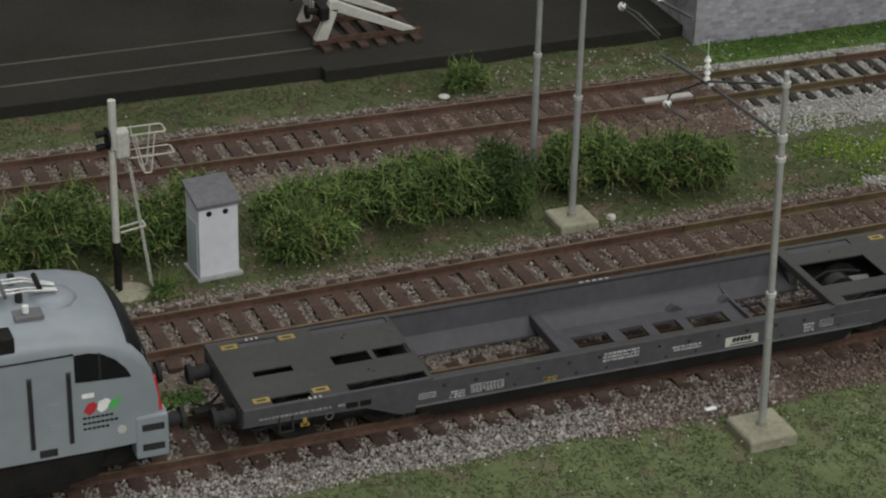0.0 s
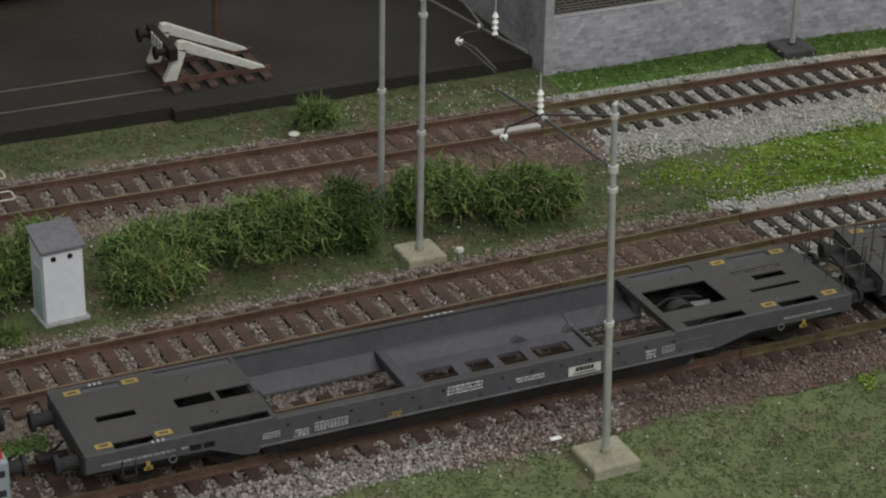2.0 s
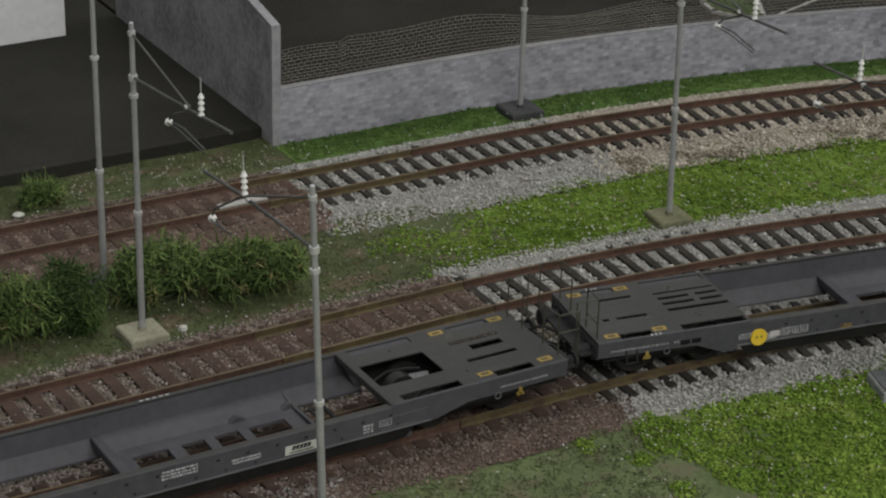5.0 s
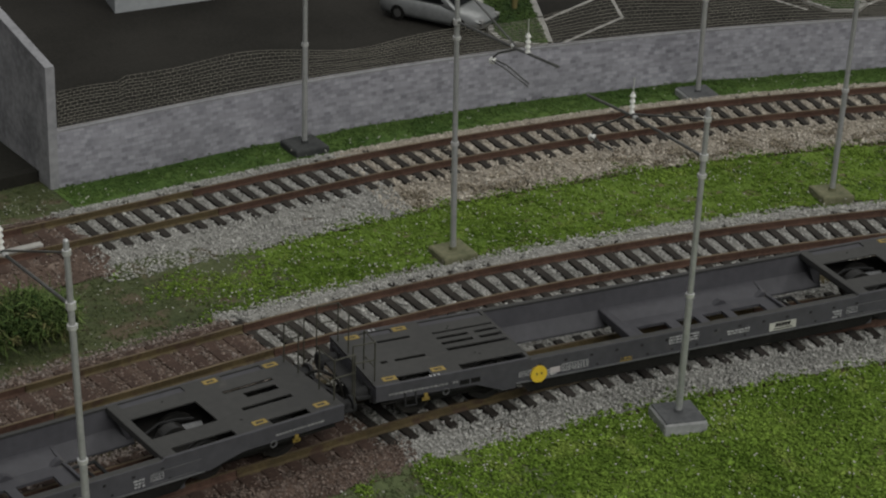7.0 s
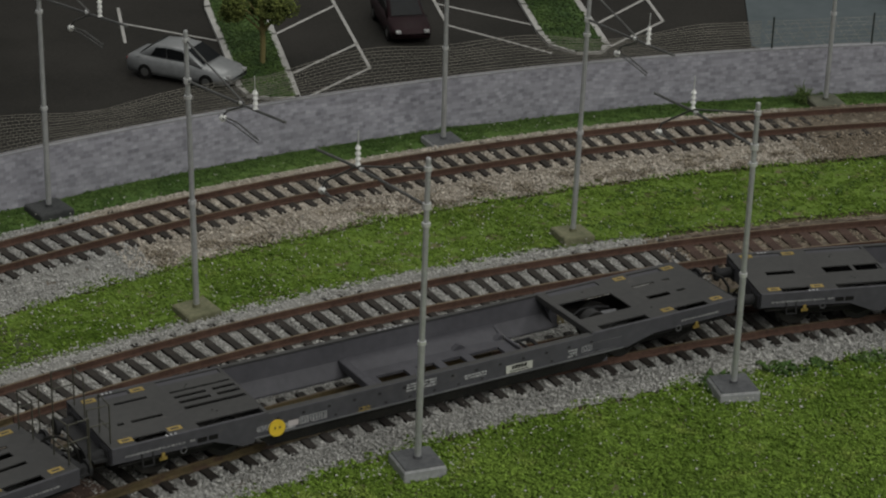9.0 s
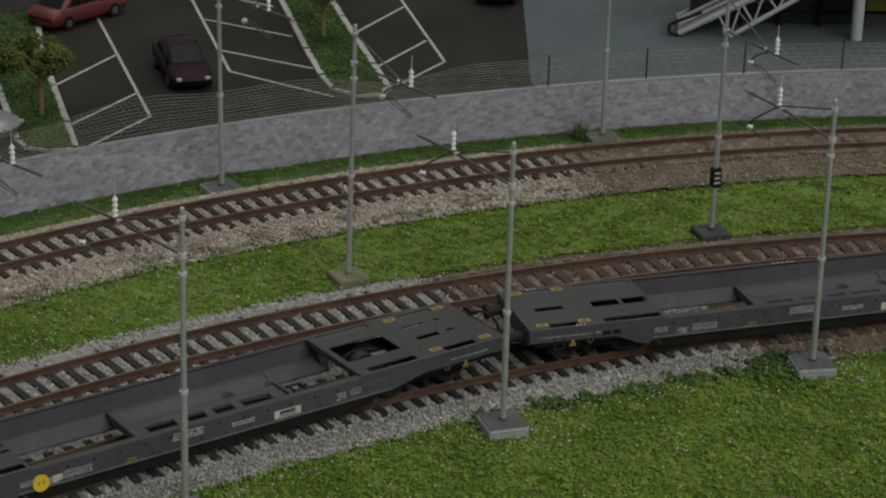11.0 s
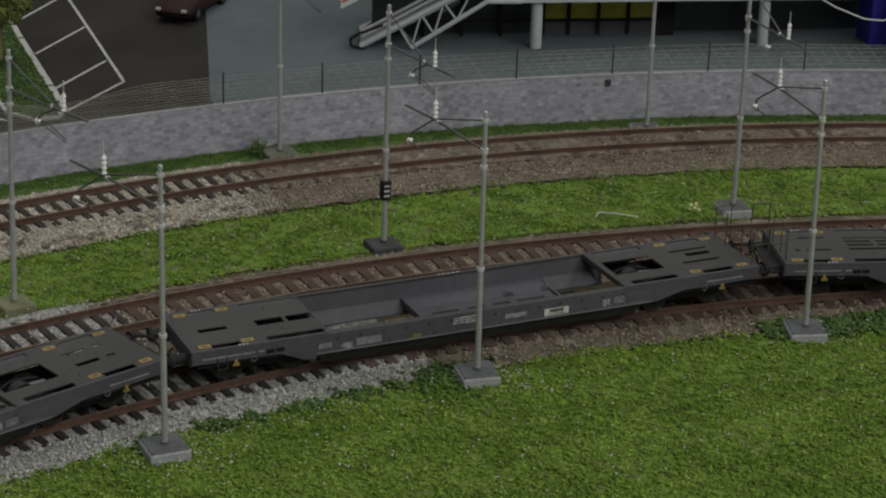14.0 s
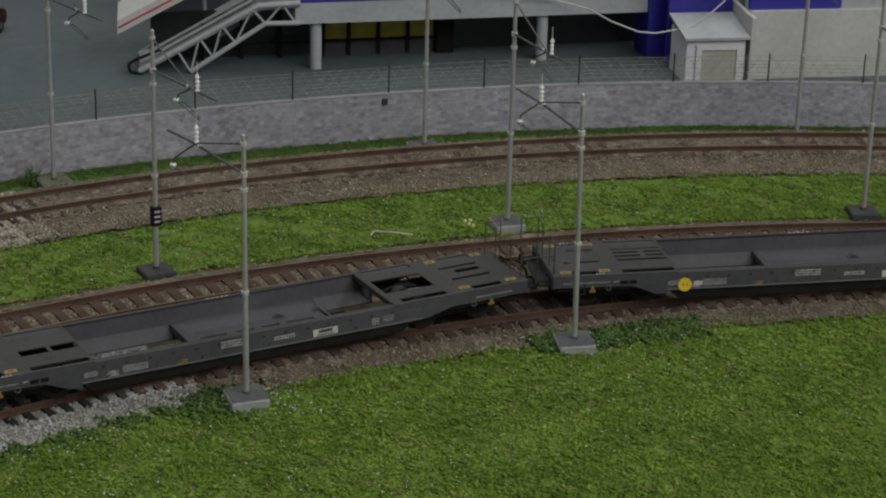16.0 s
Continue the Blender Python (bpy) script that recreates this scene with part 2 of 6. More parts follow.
BLUE_DARK = mottled("shadow_blue_wall", (0.05, 0.055, 0.075), (0.075, 0.08, 0.10), 40, 0.7)
DARK_WALL = mottled("dark_glazing", (0.012, 0.014, 0.015), (0.025, 0.028, 0.03), 30, 0.3)
SHOP_YELLOW = mottled("dim_yellow_blind", (0.28, 0.26, 0.04), (0.38, 0.35, 0.07), 40, 0.7)
HOUSE_PALE = mottled("cream_render", (0.4, 0.4, 0.385), (0.48, 0.48, 0.465), 40, 0.75)
HOUSE_WHITE = mottled("white_render", (0.52, 0.52, 0.54), (0.62, 0.62, 0.64), 40, 0.75)
DOOR_GREY = mottled("greyish_shutter", (0.3, 0.3, 0.26), (0.38, 0.38, 0.33), 60, 0.7)
GREY_LIGHT = mottled("light_grey_ramp", (0.26, 0.27, 0.27), (0.34, 0.35, 0.35), 80, 0.6)
LINE_DULL = mottled("dull_inlaid_rail", (0.05, 0.044, 0.036), (0.09, 0.08, 0.066), 80, 0.7)
HUT_WHITE = mottled("hut_render", (0.5, 0.51, 0.56), (0.58, 0.59, 0.64), 60, 0.8, bump=0.03)
ROOF_GREY = mottled("slate_grey_roof", (0.09, 0.09, 0.10), (0.14, 0.14, 0.15), 80, 0.8)
PALE_BLUE = mottled("pale_blue_door", (0.35, 0.43, 0.46), (0.42, 0.5, 0.53), 60, 0.7)
WHITE_WORN = mottled("worn_white_paint", (0.34, 0.34, 0.31), (0.5, 0.5, 0.46), 160, 0.7)
FLOWER = mottled("pale_yellow_flower", (0.5, 0.48, 0.25), (0.65, 0.62, 0.4), 200, 0.8)
LOCO_GREY = mottled("silver_grey_loco_paint", (0.185, 0.21, 0.235), (0.225, 0.25, 0.277), 25, 0.5)


# ---------------------------------------------------------------- mesh helpers (millimetres)
def mesh_of(name, bm, material, smooth=False):
    bm.normal_update()
    data = bpy.data.meshes.new(name)
    bmesh.ops.scale(bm, vec=(MM, MM, MM), verts=bm.verts)
    bm.to_mesh(data)
    bm.free()
    data.materials.append(material)
    if smooth:
        for p in data.polygons:
            p.use_smooth = True
    return data


def part(name, bm, material, parent, label="", smooth=False, at=None):
    """One mesh object under a thing or a part."""
    ob = new(name, mesh_of(name, bm, material, smooth))
    ob.parent = parent
    if at:
        ob.matrix_basis = at
    if label:
        ob["label"] = label
    return ob


def place(x, y, z, turn=0.0):
    """A pose from millimetres and degrees round z."""
    return pose(x * MM, y * MM, z * MM, 0, 0, turn)


def thing(name, x, y, z, turn, label, category, group="", kind=""):
    """An Empty at a thing's base."""
    ob = new(name)
    ob.empty_display_size = 0.005
    ob.matrix_basis = place(x, y, z, turn)
    return tagged(ob, label, category, group, kind)


def solid(name, bm, material, label, category, group="", kind="", smooth=False):
    return tagged(new(name, mesh_of(name, bm, material, smooth)), label, category, group, kind)


def box(x0, x1, y0, y1, z0, z1, bevel=0.0, bm=None):
    bm = bm or bmesh.new()
    made = bmesh.ops.create_cube(bm, size=1)["verts"]
    bmesh.ops.scale(bm, vec=(x1 - x0, y1 - y0, z1 - z0), verts=made)
    bmesh.ops.translate(bm, vec=((x0 + x1) / 2, (y0 + y1) / 2, (z0 + z1) / 2), verts=made)
    if bevel:
        edges = list({e for v in made for e in v.link_edges})
        bmesh.ops.bevel(bm, geom=edges, offset=bevel, segments=2, affect="EDGES", profile=0.5)
    return bm


def rod(a, b, r, r2=None, sides=8, bm=None):
    """A round bar from a to b."""
    bm = bm or bmesh.new()
    a, b = Vector(a), Vector(b)
    made = bmesh.ops.create_cone(bm, cap_ends=True, segments=sides, radius1=r, radius2=r if r2 is None else r2, depth=(b - a).length)["verts"]
    turn = (b - a).to_track_quat("Z", "Y").to_matrix().to_4x4()
    bmesh.ops.transform(bm, matrix=Matrix.Translation((a + b) / 2) @ turn, verts=made)
    return bm


def ball(c, r, bm=None, squash=1.0):
    bm = bm or bmesh.new()
    made = bmesh.ops.create_icosphere(bm, subdivisions=2, radius=r)["verts"]
    bmesh.ops.transform(bm, matrix=Matrix.Translation(c) @ Matrix.Diagonal((1, 1, squash, 1)), verts=made)
    return bm


def turned(profile, sides=12):
    """A closed body of revolution round z from (height, radius) pairs."""
    bm = bmesh.new()
    rings = [[bm.verts.new((r * math.cos(2 * math.pi * k / sides), r * math.sin(2 * math.pi * k / sides), z)) for k in range(sides)] for z, r in profile]
    for a, b in zip(rings, rings[1:]):
        for k in range(sides):
            bm.faces.new((a[k], a[(k + 1) % sides], b[(k + 1) % sides], b[k]))
    bm.faces.new(rings[0][::-1])
    bm.faces.new(rings[-1])
    return bm


def prism(outline, z0, z1, bm=None, axis="z"):
    """An outline pushed from z0 to z1; axis y takes (x, z) pairs and pushes along y, axis x takes (y, z)."""
    bm = bm or bmesh.new()
    turn = {"z": lambda p, h: (p[0], p[1], h), "y": lambda p, h: (p[0], h, p[1]), "x": lambda p, h: (h, p[0], p[1])}[axis]
    low = [bm.verts.new(turn(p, z0)) for p in outline]
    high = [bm.verts.new(turn(p, z1)) for p in outline]
    n = len(outline)
    bm.faces.new(low)
    bm.faces.new(high)
    for k in range(n):
        bm.faces.new((low[k], low[(k + 1) % n], high[(k + 1) % n], high[k]))
    bmesh.ops.recalc_face_normals(bm, faces=bm.faces)
    return bm


def strand(points, r, sides=6, bm=None):
    """A bent wire through the points."""
    bm = bm or bmesh.new()
    for a, b in zip(points, points[1:]):
        rod(a, b, r, sides=sides, bm=bm)
    return bm


# ---------------------------------------------------------------- the three tracks: a straight that runs into an arc
class Line:
    def __init__(self, slope, cx, cy, radius):
        self.a0, self.c, self.r = math.atan(slope), Vector((cx, cy)), radius
        self.joint = self.c + radius * Vector((-math.sin(self.a0), math.cos(self.a0)))
        self.s0 = self.joint.x / math.cos(self.a0)

    def at(self, s, off=0.0):
        """Place (x, y) and heading in degrees, s along the line from x = 0 and off to its far side."""
        s = float(s)
        if s < self.s0:
            d = Vector((math.cos(self.a0), math.sin(self.a0)))
            p, a = self.joint + (s - self.s0) * d, self.a0
        else:
            a = self.a0 - (s - self.s0) / self.r
            p = self.c + self.r * Vector((-math.sin(a), math.cos(a)))
        n = Vector((-math.sin(a), math.cos(a)))
        return (p.x + off * n.x, p.y + off * n.y, math.degrees(a))


FRONT = Line(0.0, 188, -684.8, 673.4)
MIDDLE = Line(0.015, 203, -637, 676)
BACK = Line(-0.020, 251.7, -583.1, 711.7)
WALL = Line(0.0, 249.4, -563.4, 733)


def sweep(line, s0, s1, profile, step=12.0, bm=None):
    """A profile of (offset, height) swept along a line, with closed ends."""
    bm = bm or bmesh.new()
    n = max(2, int((s1 - s0) / step))
    rings = []
    for k in range(n + 1):
        s = s0 + (s1 - s0) * k / n
        rings.append([bm.verts.new((*line.at(s, o)[:2], z)) for o, z in profile])
    m = len(profile)
    for a, b in zip(rings, rings[1:]):
        for k in range(m):
            bm.faces.new((a[k], a[(k + 1) % m], b[(k + 1) % m], b[k]))
    bm.faces.new(rings[0])
    bm.faces.new(rings[-1])
    bmesh.ops.recalc_face_normals(bm, faces=bm.faces)
    return bm


def sheet(line_a, off_a, line_b, off_b, s0, s1, z, step=10.0, rows=6):
    """A strip of ground between two offset lines, z a function of (x, y)."""
    bm = bmesh.new()
    n = int((s1 - s0) / step)
    grid = []
    for k in range(n + 1):
        s = s0 + (s1 - s0) * k / n
        xa, ya, _ = line_a.at(s, off_a)
        xb, yb, _ = line_b.at(s, off_b)
        row = []
        for j in range(rows + 1):
            x, y = xa + (xb - xa) * j / rows, ya + (yb - ya) * j / rows
            row.append(bm.verts.new((x, y, z(x, y))))
        grid.append(row)
    for a, b in zip(grid, grid[1:]):
        for j in range(rows):
            bm.faces.new((a[j], b[j], b[j + 1], a[j + 1]))
    return bm


def pierced(u0, u1, v0, v1, z0, z1, holes, bm=None):
    """A plate with right-angled holes (u0, u1, v0, v1) through it."""
    bm = bm or bmesh.new()
    us = sorted({u0, u1, *(min(max(h, u0), u1) for q in holes for h in q[:2])})
    vs = sorted({v0, v1, *(min(max(h, v0), v1) for q in holes for h in q[2:])})
    full = {}
    for i in range(len(us) - 1):
        for j in range(len(vs) - 1):
            cu, cv = (us[i] + us[i + 1]) / 2, (vs[j] + vs[j + 1]) / 2
            full[i, j] = not any(a < cu < b and c < cv < d for a, b, c, d in holes)
    seen = {}

    def at(i, j, z):
        if (i, j, z) not in seen:
            seen[i, j, z] = bm.verts.new((us[i], vs[j], z))
        return seen[i, j, z]

    for (i, j), solid_cell in full.items():
        if not solid_cell:
            continue
        ring = [(i, j), (i + 1, j), (i + 1, j + 1), (i, j + 1)]
        bm.faces.new([at(*p, z1) for p in ring])
        bm.faces.new([at(*p, z0) for p in reversed(ring)])
        for (di, dj), (a, b) in zip(((0, -1), (1, 0), (0, 1), (-1, 0)), zip(ring, ring[1:] + ring[:1])):
            if not full.get((i + di, j + dj), False):
                bm.faces.new((at(*a, z0), at(*b, z0), at(*b, z1), at(*a, z1)))
    return bm


# ---------------------------------------------------------------- loose stuff: stones and turf
def scattered(name, places, sizes, material, label, category, flatness=(0.6, 1.0), lift=0.0, seed=1, tetra=False):
    """Many small irregular lumps joined into one mesh; places are (n, 3) in millimetres."""
    rng = np.random.default_rng(seed)
    n = len(places)
    base = np.array([(1, 0, 0), (-1, 0, 0), (0, 1, 0), (0, -1, 0), (0, 0, 1), (0, 0, -1)], float)
    faces = np.array([(0, 2, 4), (2, 1, 4), (1, 3, 4), (3, 0, 4), (2, 0, 5), (1, 2, 5), (3, 1, 5), (0, 3, 5)])
    if tetra:
        base = np.array([(1, 0, -0.5), (-0.5, 0.87, -0.5), (-0.5, -0.87, -0.5), (0, 0, 1.1)], float) * 1.1
        faces = np.array([(0, 1, 3), (1, 2, 3), (2, 0, 3), (1, 0, 2)])
    nv, nf = len(base), len(faces)
    v = base[None] * rng.uniform(0.55, 1.15, (n, nv, 1)) + rng.normal(0, 0.16, (n, nv, 3))
    q = rng.normal(size=(n, 4))
    q /= np.linalg.norm(q, axis=1, keepdims=True)
    w, x, y, z = q.T
    m = np.stack([1 - 2 * (y * y + z * z), 2 * (x * y - z * w), 2 * (x * z + y * w), 2 * (x * y + z * w), 1 - 2 * (x * x + z * z), 2 * (y * z - x * w),
                  2 * (x * z - y * w), 2 * (y * z + x * w), 1 - 2 * (x * x + y * y)], 1).reshape(n, 3, 3)
    v = np.einsum("nij,nkj->nki", m, v)
    v[:, :, 2] *= rng.uniform(*flatness, (n, 1))
    v = v * sizes[:, None, None] * 0.5 + places[:, None]
    v[:, :, 2] += lift
    data = bpy.data.meshes.new(name)
    data.vertices.add(n * nv)
    data.vertices.foreach_set("co", (v * MM).astype(np.float32).ravel())
    loops = (faces[None] + nv * np.arange(n)[:, None, None]).ravel()
    data.loops.add(len(loops))
    data.loops.foreach_set("vertex_index", loops.astype(np.int32))
    data.polygons.add(n * nf)
    data.polygons.foreach_set("loop_start", np.arange(0, n * nf * 3, 3, dtype=np.int32))
    data.update(calc_edges=True)
    data.materials.append(material)
    return tagged(new(name, data), label, category, kind="stuff")


def along(line, s, off):
    """Places for arrays of s and off."""
    a = np.where(s < line.s0, line.a0, line.a0 - (s - line.s0) / line.r)
    d = np.array((math.cos(line.a0), math.sin(line.a0)))
    px = np.where(s < line.s0, line.joint.x + (s - line.s0) * d[0], line.c.x - line.r * np.sin(a))
    py = np.where(s < line.s0, line.joint.y + (s - line.s0) * d[1], line.c.y + line.r * np.cos(a))
    return px - np.sin(a) * off, py + np.cos(a) * off


def bed_height(off, near=-17, far=17):
    """The ballast bed: level between the rails, falling away outside to the ground."""
    return np.maximum(0.1, np.where(off < near, 1.5 + (off - near) * 0.33, np.where(off > far, 1.5 - (off - far) * 0.33, 2.0)))


# ---------------------------------------------------------------- ground
def lie(x, y):
    return -0.6 + 0.5 * noise.noise(Vector((x, y, 0)) / 25) + 0.25 * noise.noise(Vector((x, y, 7)) / 7)


bm = bmesh.new()
bmesh.ops.create_grid(bm, x_segments=220, y_segments=190, size=0.5)
for v in bm.verts:
    v.co.x, v.co.y = 400 + v.co.x * 1700, 150 + v.co.y * 1400
    v.co.z = lie(v.co.x, v.co.y)
solid("ground", bm, SOIL, "earth-brown scenic base of the model landscape", "ground", kind="structure", smooth=True)
solid("baseboard", box(-455, 1255, -555, 855, -60, -3, 1), MAST_METAL, "thick baseboard carrying the model landscape", "baseboard", kind="structure")

BED = [(-24, -1.2), (-16, 1.2), (16, 1.2), (24, -1.2)]
for line, name, s1 in ((FRONT, "front_ballast_bed", 900), (MIDDLE, "middle_ballast_bed", 900), (BACK, "back_ballast_bed", 1010)):
    solid(name, sweep(line, -140, s1, BED, 14), BED_SOIL, "earthy ballast bed raised under the track", "ballast bed", kind="structure")


# ---------------------------------------------------------------- tracks
RAIL = [(-1.0, 2.4), (1.0, 2.4), (0.25, 2.8), (0.25, 3.9), (0.45, 4.05), (0.45, 4.45), (-0.45, 4.45), (-0.45, 4.05), (-0.25, 3.9), (-0.25, 2.8)]
SLEEPER = {}
BRASS_SPAN = {id(FRONT): (165, 335), id(MIDDLE): (140, 206), id(BACK): (182, 240)}
DARK_SPAN = {id(FRONT): (205, 470), id(MIDDLE): (208, 440), id(BACK): (196, 600)}


def sleeper_rows(line, s0=-140, s1=1010):
    """Places of the sleepers along a line, and whether each is of dark plastic."""
    a, b = DARK_SPAN[id(line)]
    rows, s = [], s0 + 3
    while s < s1:
        rows.append((s, a < s < b))
        s += 6.2 if a < s < b else 6.9
    return rows


def track(name, line, s0, s1, label):
    """Two rails with worn heads on separate sleepers; dark plastic sleepers between two places along the line."""
    root = thing(name, 0, 0, 0, 0, label, "railway track", group="tracks", kind="structure")
    a, b = BRASS_SPAN[id(line)]
    for off in (-8.45, 8.45):
        for r0, r1, metal in ((s0, a, RUST), (a + 0.3, b, BRASS_RAIL), (b + 0.3, s1, RUST)):
            rail = part("rail", sweep(line, r0, r1, [(off + o, z) for o, z in RAIL], 10), metal, root, "brassy unpainted rail" if metal is BRASS_RAIL else "")
            part("rail_head", sweep(line, r0, r1, [(off - 0.4, 4.4), (off + 0.4, 4.4), (off + 0.36, 4.52), (off - 0.36, 4.52)], 10), RAIL_TOP, rail, "worn brassy rail head")
    if not SLEEPER:
        SLEEPER["brown"] = mesh_of("sleeper", box(-1.8, 1.8, -14.6, 14.6, 0.2, 2.5, 0.2), BROWN_TIE)
        SLEEPER["dark"] = mesh_of("sleeper", box(-1.25, 1.25, -15, 15, 0.2, 2.5, 0.2), DARK_TIE)
    for s, dark in sleeper_rows(line, s0, s1):
        ob = new("sleeper", SLEEPER["dark" if dark else "brown"])
        ob.parent = root
        x, y, a = line.at(s)
        ob.matrix_basis = place(x, y, random.uniform(-0.06, 0.06), a + random.uniform(-0.8, 0.8))


# ---------------------------------------------------------------- ballast and turf
def stones(name, line, spans, count, size, material, label, seed, buried=False, lift=0.0):
    """spans: rows of (s0, s1, off0, off1, weight)."""
    rng = np.random.default_rng(seed)
    weight = np.array([(b - a) * (d - c) * w for a, b, c, d, w in spans])
    pick = rng.choice(len(spans), count, p=weight / weight.sum())
    lo, hi = np.array([(a, c) for a, b, c, d, w in spans])[pick], np.array([(b, d) for a, b, c, d, w in spans])[pick]
    at = lo + (hi - lo) * rng.random((count, 2))
    at[:, 1] += rng.normal(0, 0.8, count)
    rows = np.array([q for q, _ in sleeper_rows(line)])
    gap = np.abs(at[:, :1] - rows[np.clip(np.searchsorted(rows, at[:, 0])[:, None] + np.array([[-1, 0]]), 0, len(rows) - 1)]).min(1)
    keep = ~((np.abs(at[:, 1]) < 14.9) & (gap < 1.75) & (rng.random(count) < (0.45 if buried else 0.88)))
    at, count = at[keep], int(keep.sum())
    x, y = along(line, at[:, 0], at[:, 1])
    z = bed_height(at[:, 1]) + rng.uniform(-0.5, 0.35, count) + lift
    rail = np.abs(np.abs(at[:, 1]) - 8.45) < 1.3
    z[rail] -= 0.5
    return scattered(name, np.stack([x, y, z], 1), size * rng.lognormal(0, 0.28, count), material, label, "ballast", seed=seed, tetra=True)


def grit_bed(name, line, s0, s1, off0, off1, depth, material, label, rough=0.35):
    """Fine grit or dust that fills the bed between and beside the sleepers, with a ragged edge."""
    n, rows = int((s1 - s0) / 2.5), int((off1 - off0) / 2.2)
    bm = bmesh.new()
    grid = []
    for k in range(n + 1):
        row = []
        for j in range(rows + 1):
            off = off0 + (off1 - off0) * j / rows
            q = s0 + (s1 - s0) * k / n
            if k in (0, n):
                q += 6 * noise.noise(Vector((off / 5, s0, 2)))
            if j in (0, rows):
                off += 2.5 * noise.noise(Vector((q / 6, off, 5)))
            x, y, _ = line.at(q, off)
            z = float(bed_height(np.float64(off))) + depth + rough * noise.noise(Vector((x, y, 11)) / 3) + rough * noise.noise(Vector((x, y, 4)) / 9)
            row.append(bm.verts.new((x, y, z)))
        grid.append(row)
    for a, b in zip(grid, grid[1:]):
        for j in range(rows):
            bm.faces.new((a[j], b[j], b[j + 1], a[j + 1]))
    return solid(name, bm, material, label, "ballast", kind="stuff", smooth=True)


grit_bed("pale_grit", FRONT, 205, 492, -25, 25, -0.35, BED_PALE, "pale grit under the light ballast of the front track")
grit_bed("pale_grit", MIDDLE, 206, 436, -16, 26, -0.35, BED_PALE, "pale grit under the light ballast of the middle track")
grit_bed("pale_grit", BACK, 194, 300, -32, 20, -0.35, BED_PALE, "pale grit under the light ballast of the back track")
grit_bed("tan_grit", BACK, 296, 575, -31, 21, -0.35, BED_TAN, "tan grit under the ballast of the back track")
grit_bed("red_dust", FRONT, 84, 208, -25, -11, -0.1, DUST_RED, "reddish dust spread beside the front rail")
grit_bed("red_dust", FRONT, 120, 206, -12, 16, 0.1, DUST_RED, "reddish dust between the sleepers of the front track", 0.2)
grit_bed("red_dust", BACK, 84, 197, -27, 15, 0.25, DUST_RED, "reddish dust over the sleepers of the back track", 0.3)
grit_bed("red_dust", MIDDLE, 116, 207, -14, 20, 0.1, DUST_RED, "reddish dust between the sleepers of the middle track", 0.3)
grit_bed("brown_dust", BACK, 568, 990, -13.4, 20, 0.55, DUST_BROWN, "brown dust that buries the sleepers of the back track", 0.2)
grit_bed("brown_dust", BACK, 568, 990, -32, -13, 0.15, DUST_BROWN, "brown dust beside the back track", 0.35)
grit_bed("brown_dust", FRONT, 488, 800, -25, 17, -0.25, DUST_BROWN, "brown dust under the train on the curve")
grit_bed("brown_dust", MIDDLE, 432, 800, -17, 22, -0.25, DUST_BROWN, "brown dust between the sleepers on the curve")

for line, a, b, grit, words in ((BACK, 197, 300, BED_PALE, "pale grit over the far sleeper ends of the back track"), (BACK, 296, 572, BED_TAN, "tan grit over the far sleeper ends of the back track"),
                                (MIDDLE, 210, 432, BED_PALE, "pale grit over the far sleeper ends of the middle track"), (MIDDLE, 430, 800, DUST_BROWN, "brown dust over the far sleeper ends on the curve")):
    grit_bed("grit_bank", line, a, b, 10.2, 18.5, 0.5, grit, words, 0.5)
stones("bank_stones", BACK, [(197, 300, 10.4, 20, 1)], 2600, 0.8, BALLAST_PALE, "pale ballast stones over the far sleeper ends of the back track", 43, True, 0.6)
stones("bank_stones", BACK, [(296, 572, 10.4, 20, 1)], 6500, 0.8, BALLAST_TAN, "tan ballast stones over the far sleeper ends of the back track", 44, True, 0.6)
stones("bank_stones", MIDDLE, [(210, 432, 10.4, 22, 1)], 6500, 0.8, BALLAST_PALE, "pale ballast stones over the far sleeper ends of the middle track", 45, True, 0.6)
stones("ballast", FRONT, [(-75, 125, -15, 15, 1), (78, 120, -27, -14, 0.5), (-75, 205, 14, 24, 0.8)], 17000, 1.05, BALLAST, "mixed grey-brown ballast stones round the front track", 3)
stones("ballast_grey", FRONT, [(-75, 84, -23, -14, 1), (84, 128, -23, -14, 0.4)], 8300, 1.1, BALLAST_GREY, "grey ballast stones at the edge of the dull lawn", 15)
stones("red_gravel", FRONT, [(80, 212, -24, -13, 1), (112, 208, -15, 15, 0.4)], 10500, 0.72, RED_GRIT, "sparse reddish-brown ballast stones beside the rails", 4, True, 0.2)
stones("ballast_brown_mix", FRONT, [(490, 800, -24, 16, 1)], 21000, 0.76, BALLAST_BROWN, "small brown ballast stones along the curve", 14)
stones("ballast_pale", FRONT, [(208, 492, -24, -13, 1.9), (203, 490, -14, 26, 0.7)], 33000, 0.87, BALLAST_PALE, "pale grey ballast stones along the train", 5)
stones("ballast_mid", MIDDLE, [(-75, 150, -13, 17, 1), (-75, 208, 15, 24, 0.8), (-75, 208, -25, -13, 0.7), (150, 208, -13, 17, 0.3)], 18300, 0.88, BALLAST, "mixed grey-brown ballast stones between brown sleepers", 6)
stones("red_gravel", MIDDLE, [(112, 207, -14, 20, 1)], 5000, 0.8, RED_GRIT, "reddish ballast stones over the middle track", 16, True, 0.3)
stones("ballast_mid_pale", MIDDLE, [(206, 440, -20, 17, 1), (206, 400, 15, 26, 1)], 21000, 0.87, BALLAST_PALE, "pale grey ballast stones between dark sleepers", 7)
stones("ballast_mid_brown", MIDDLE, [(430, 800, -20, 22, 1)], 18000, 0.80, BALLAST_BROWN, "brown ballast stones along the curve", 8)
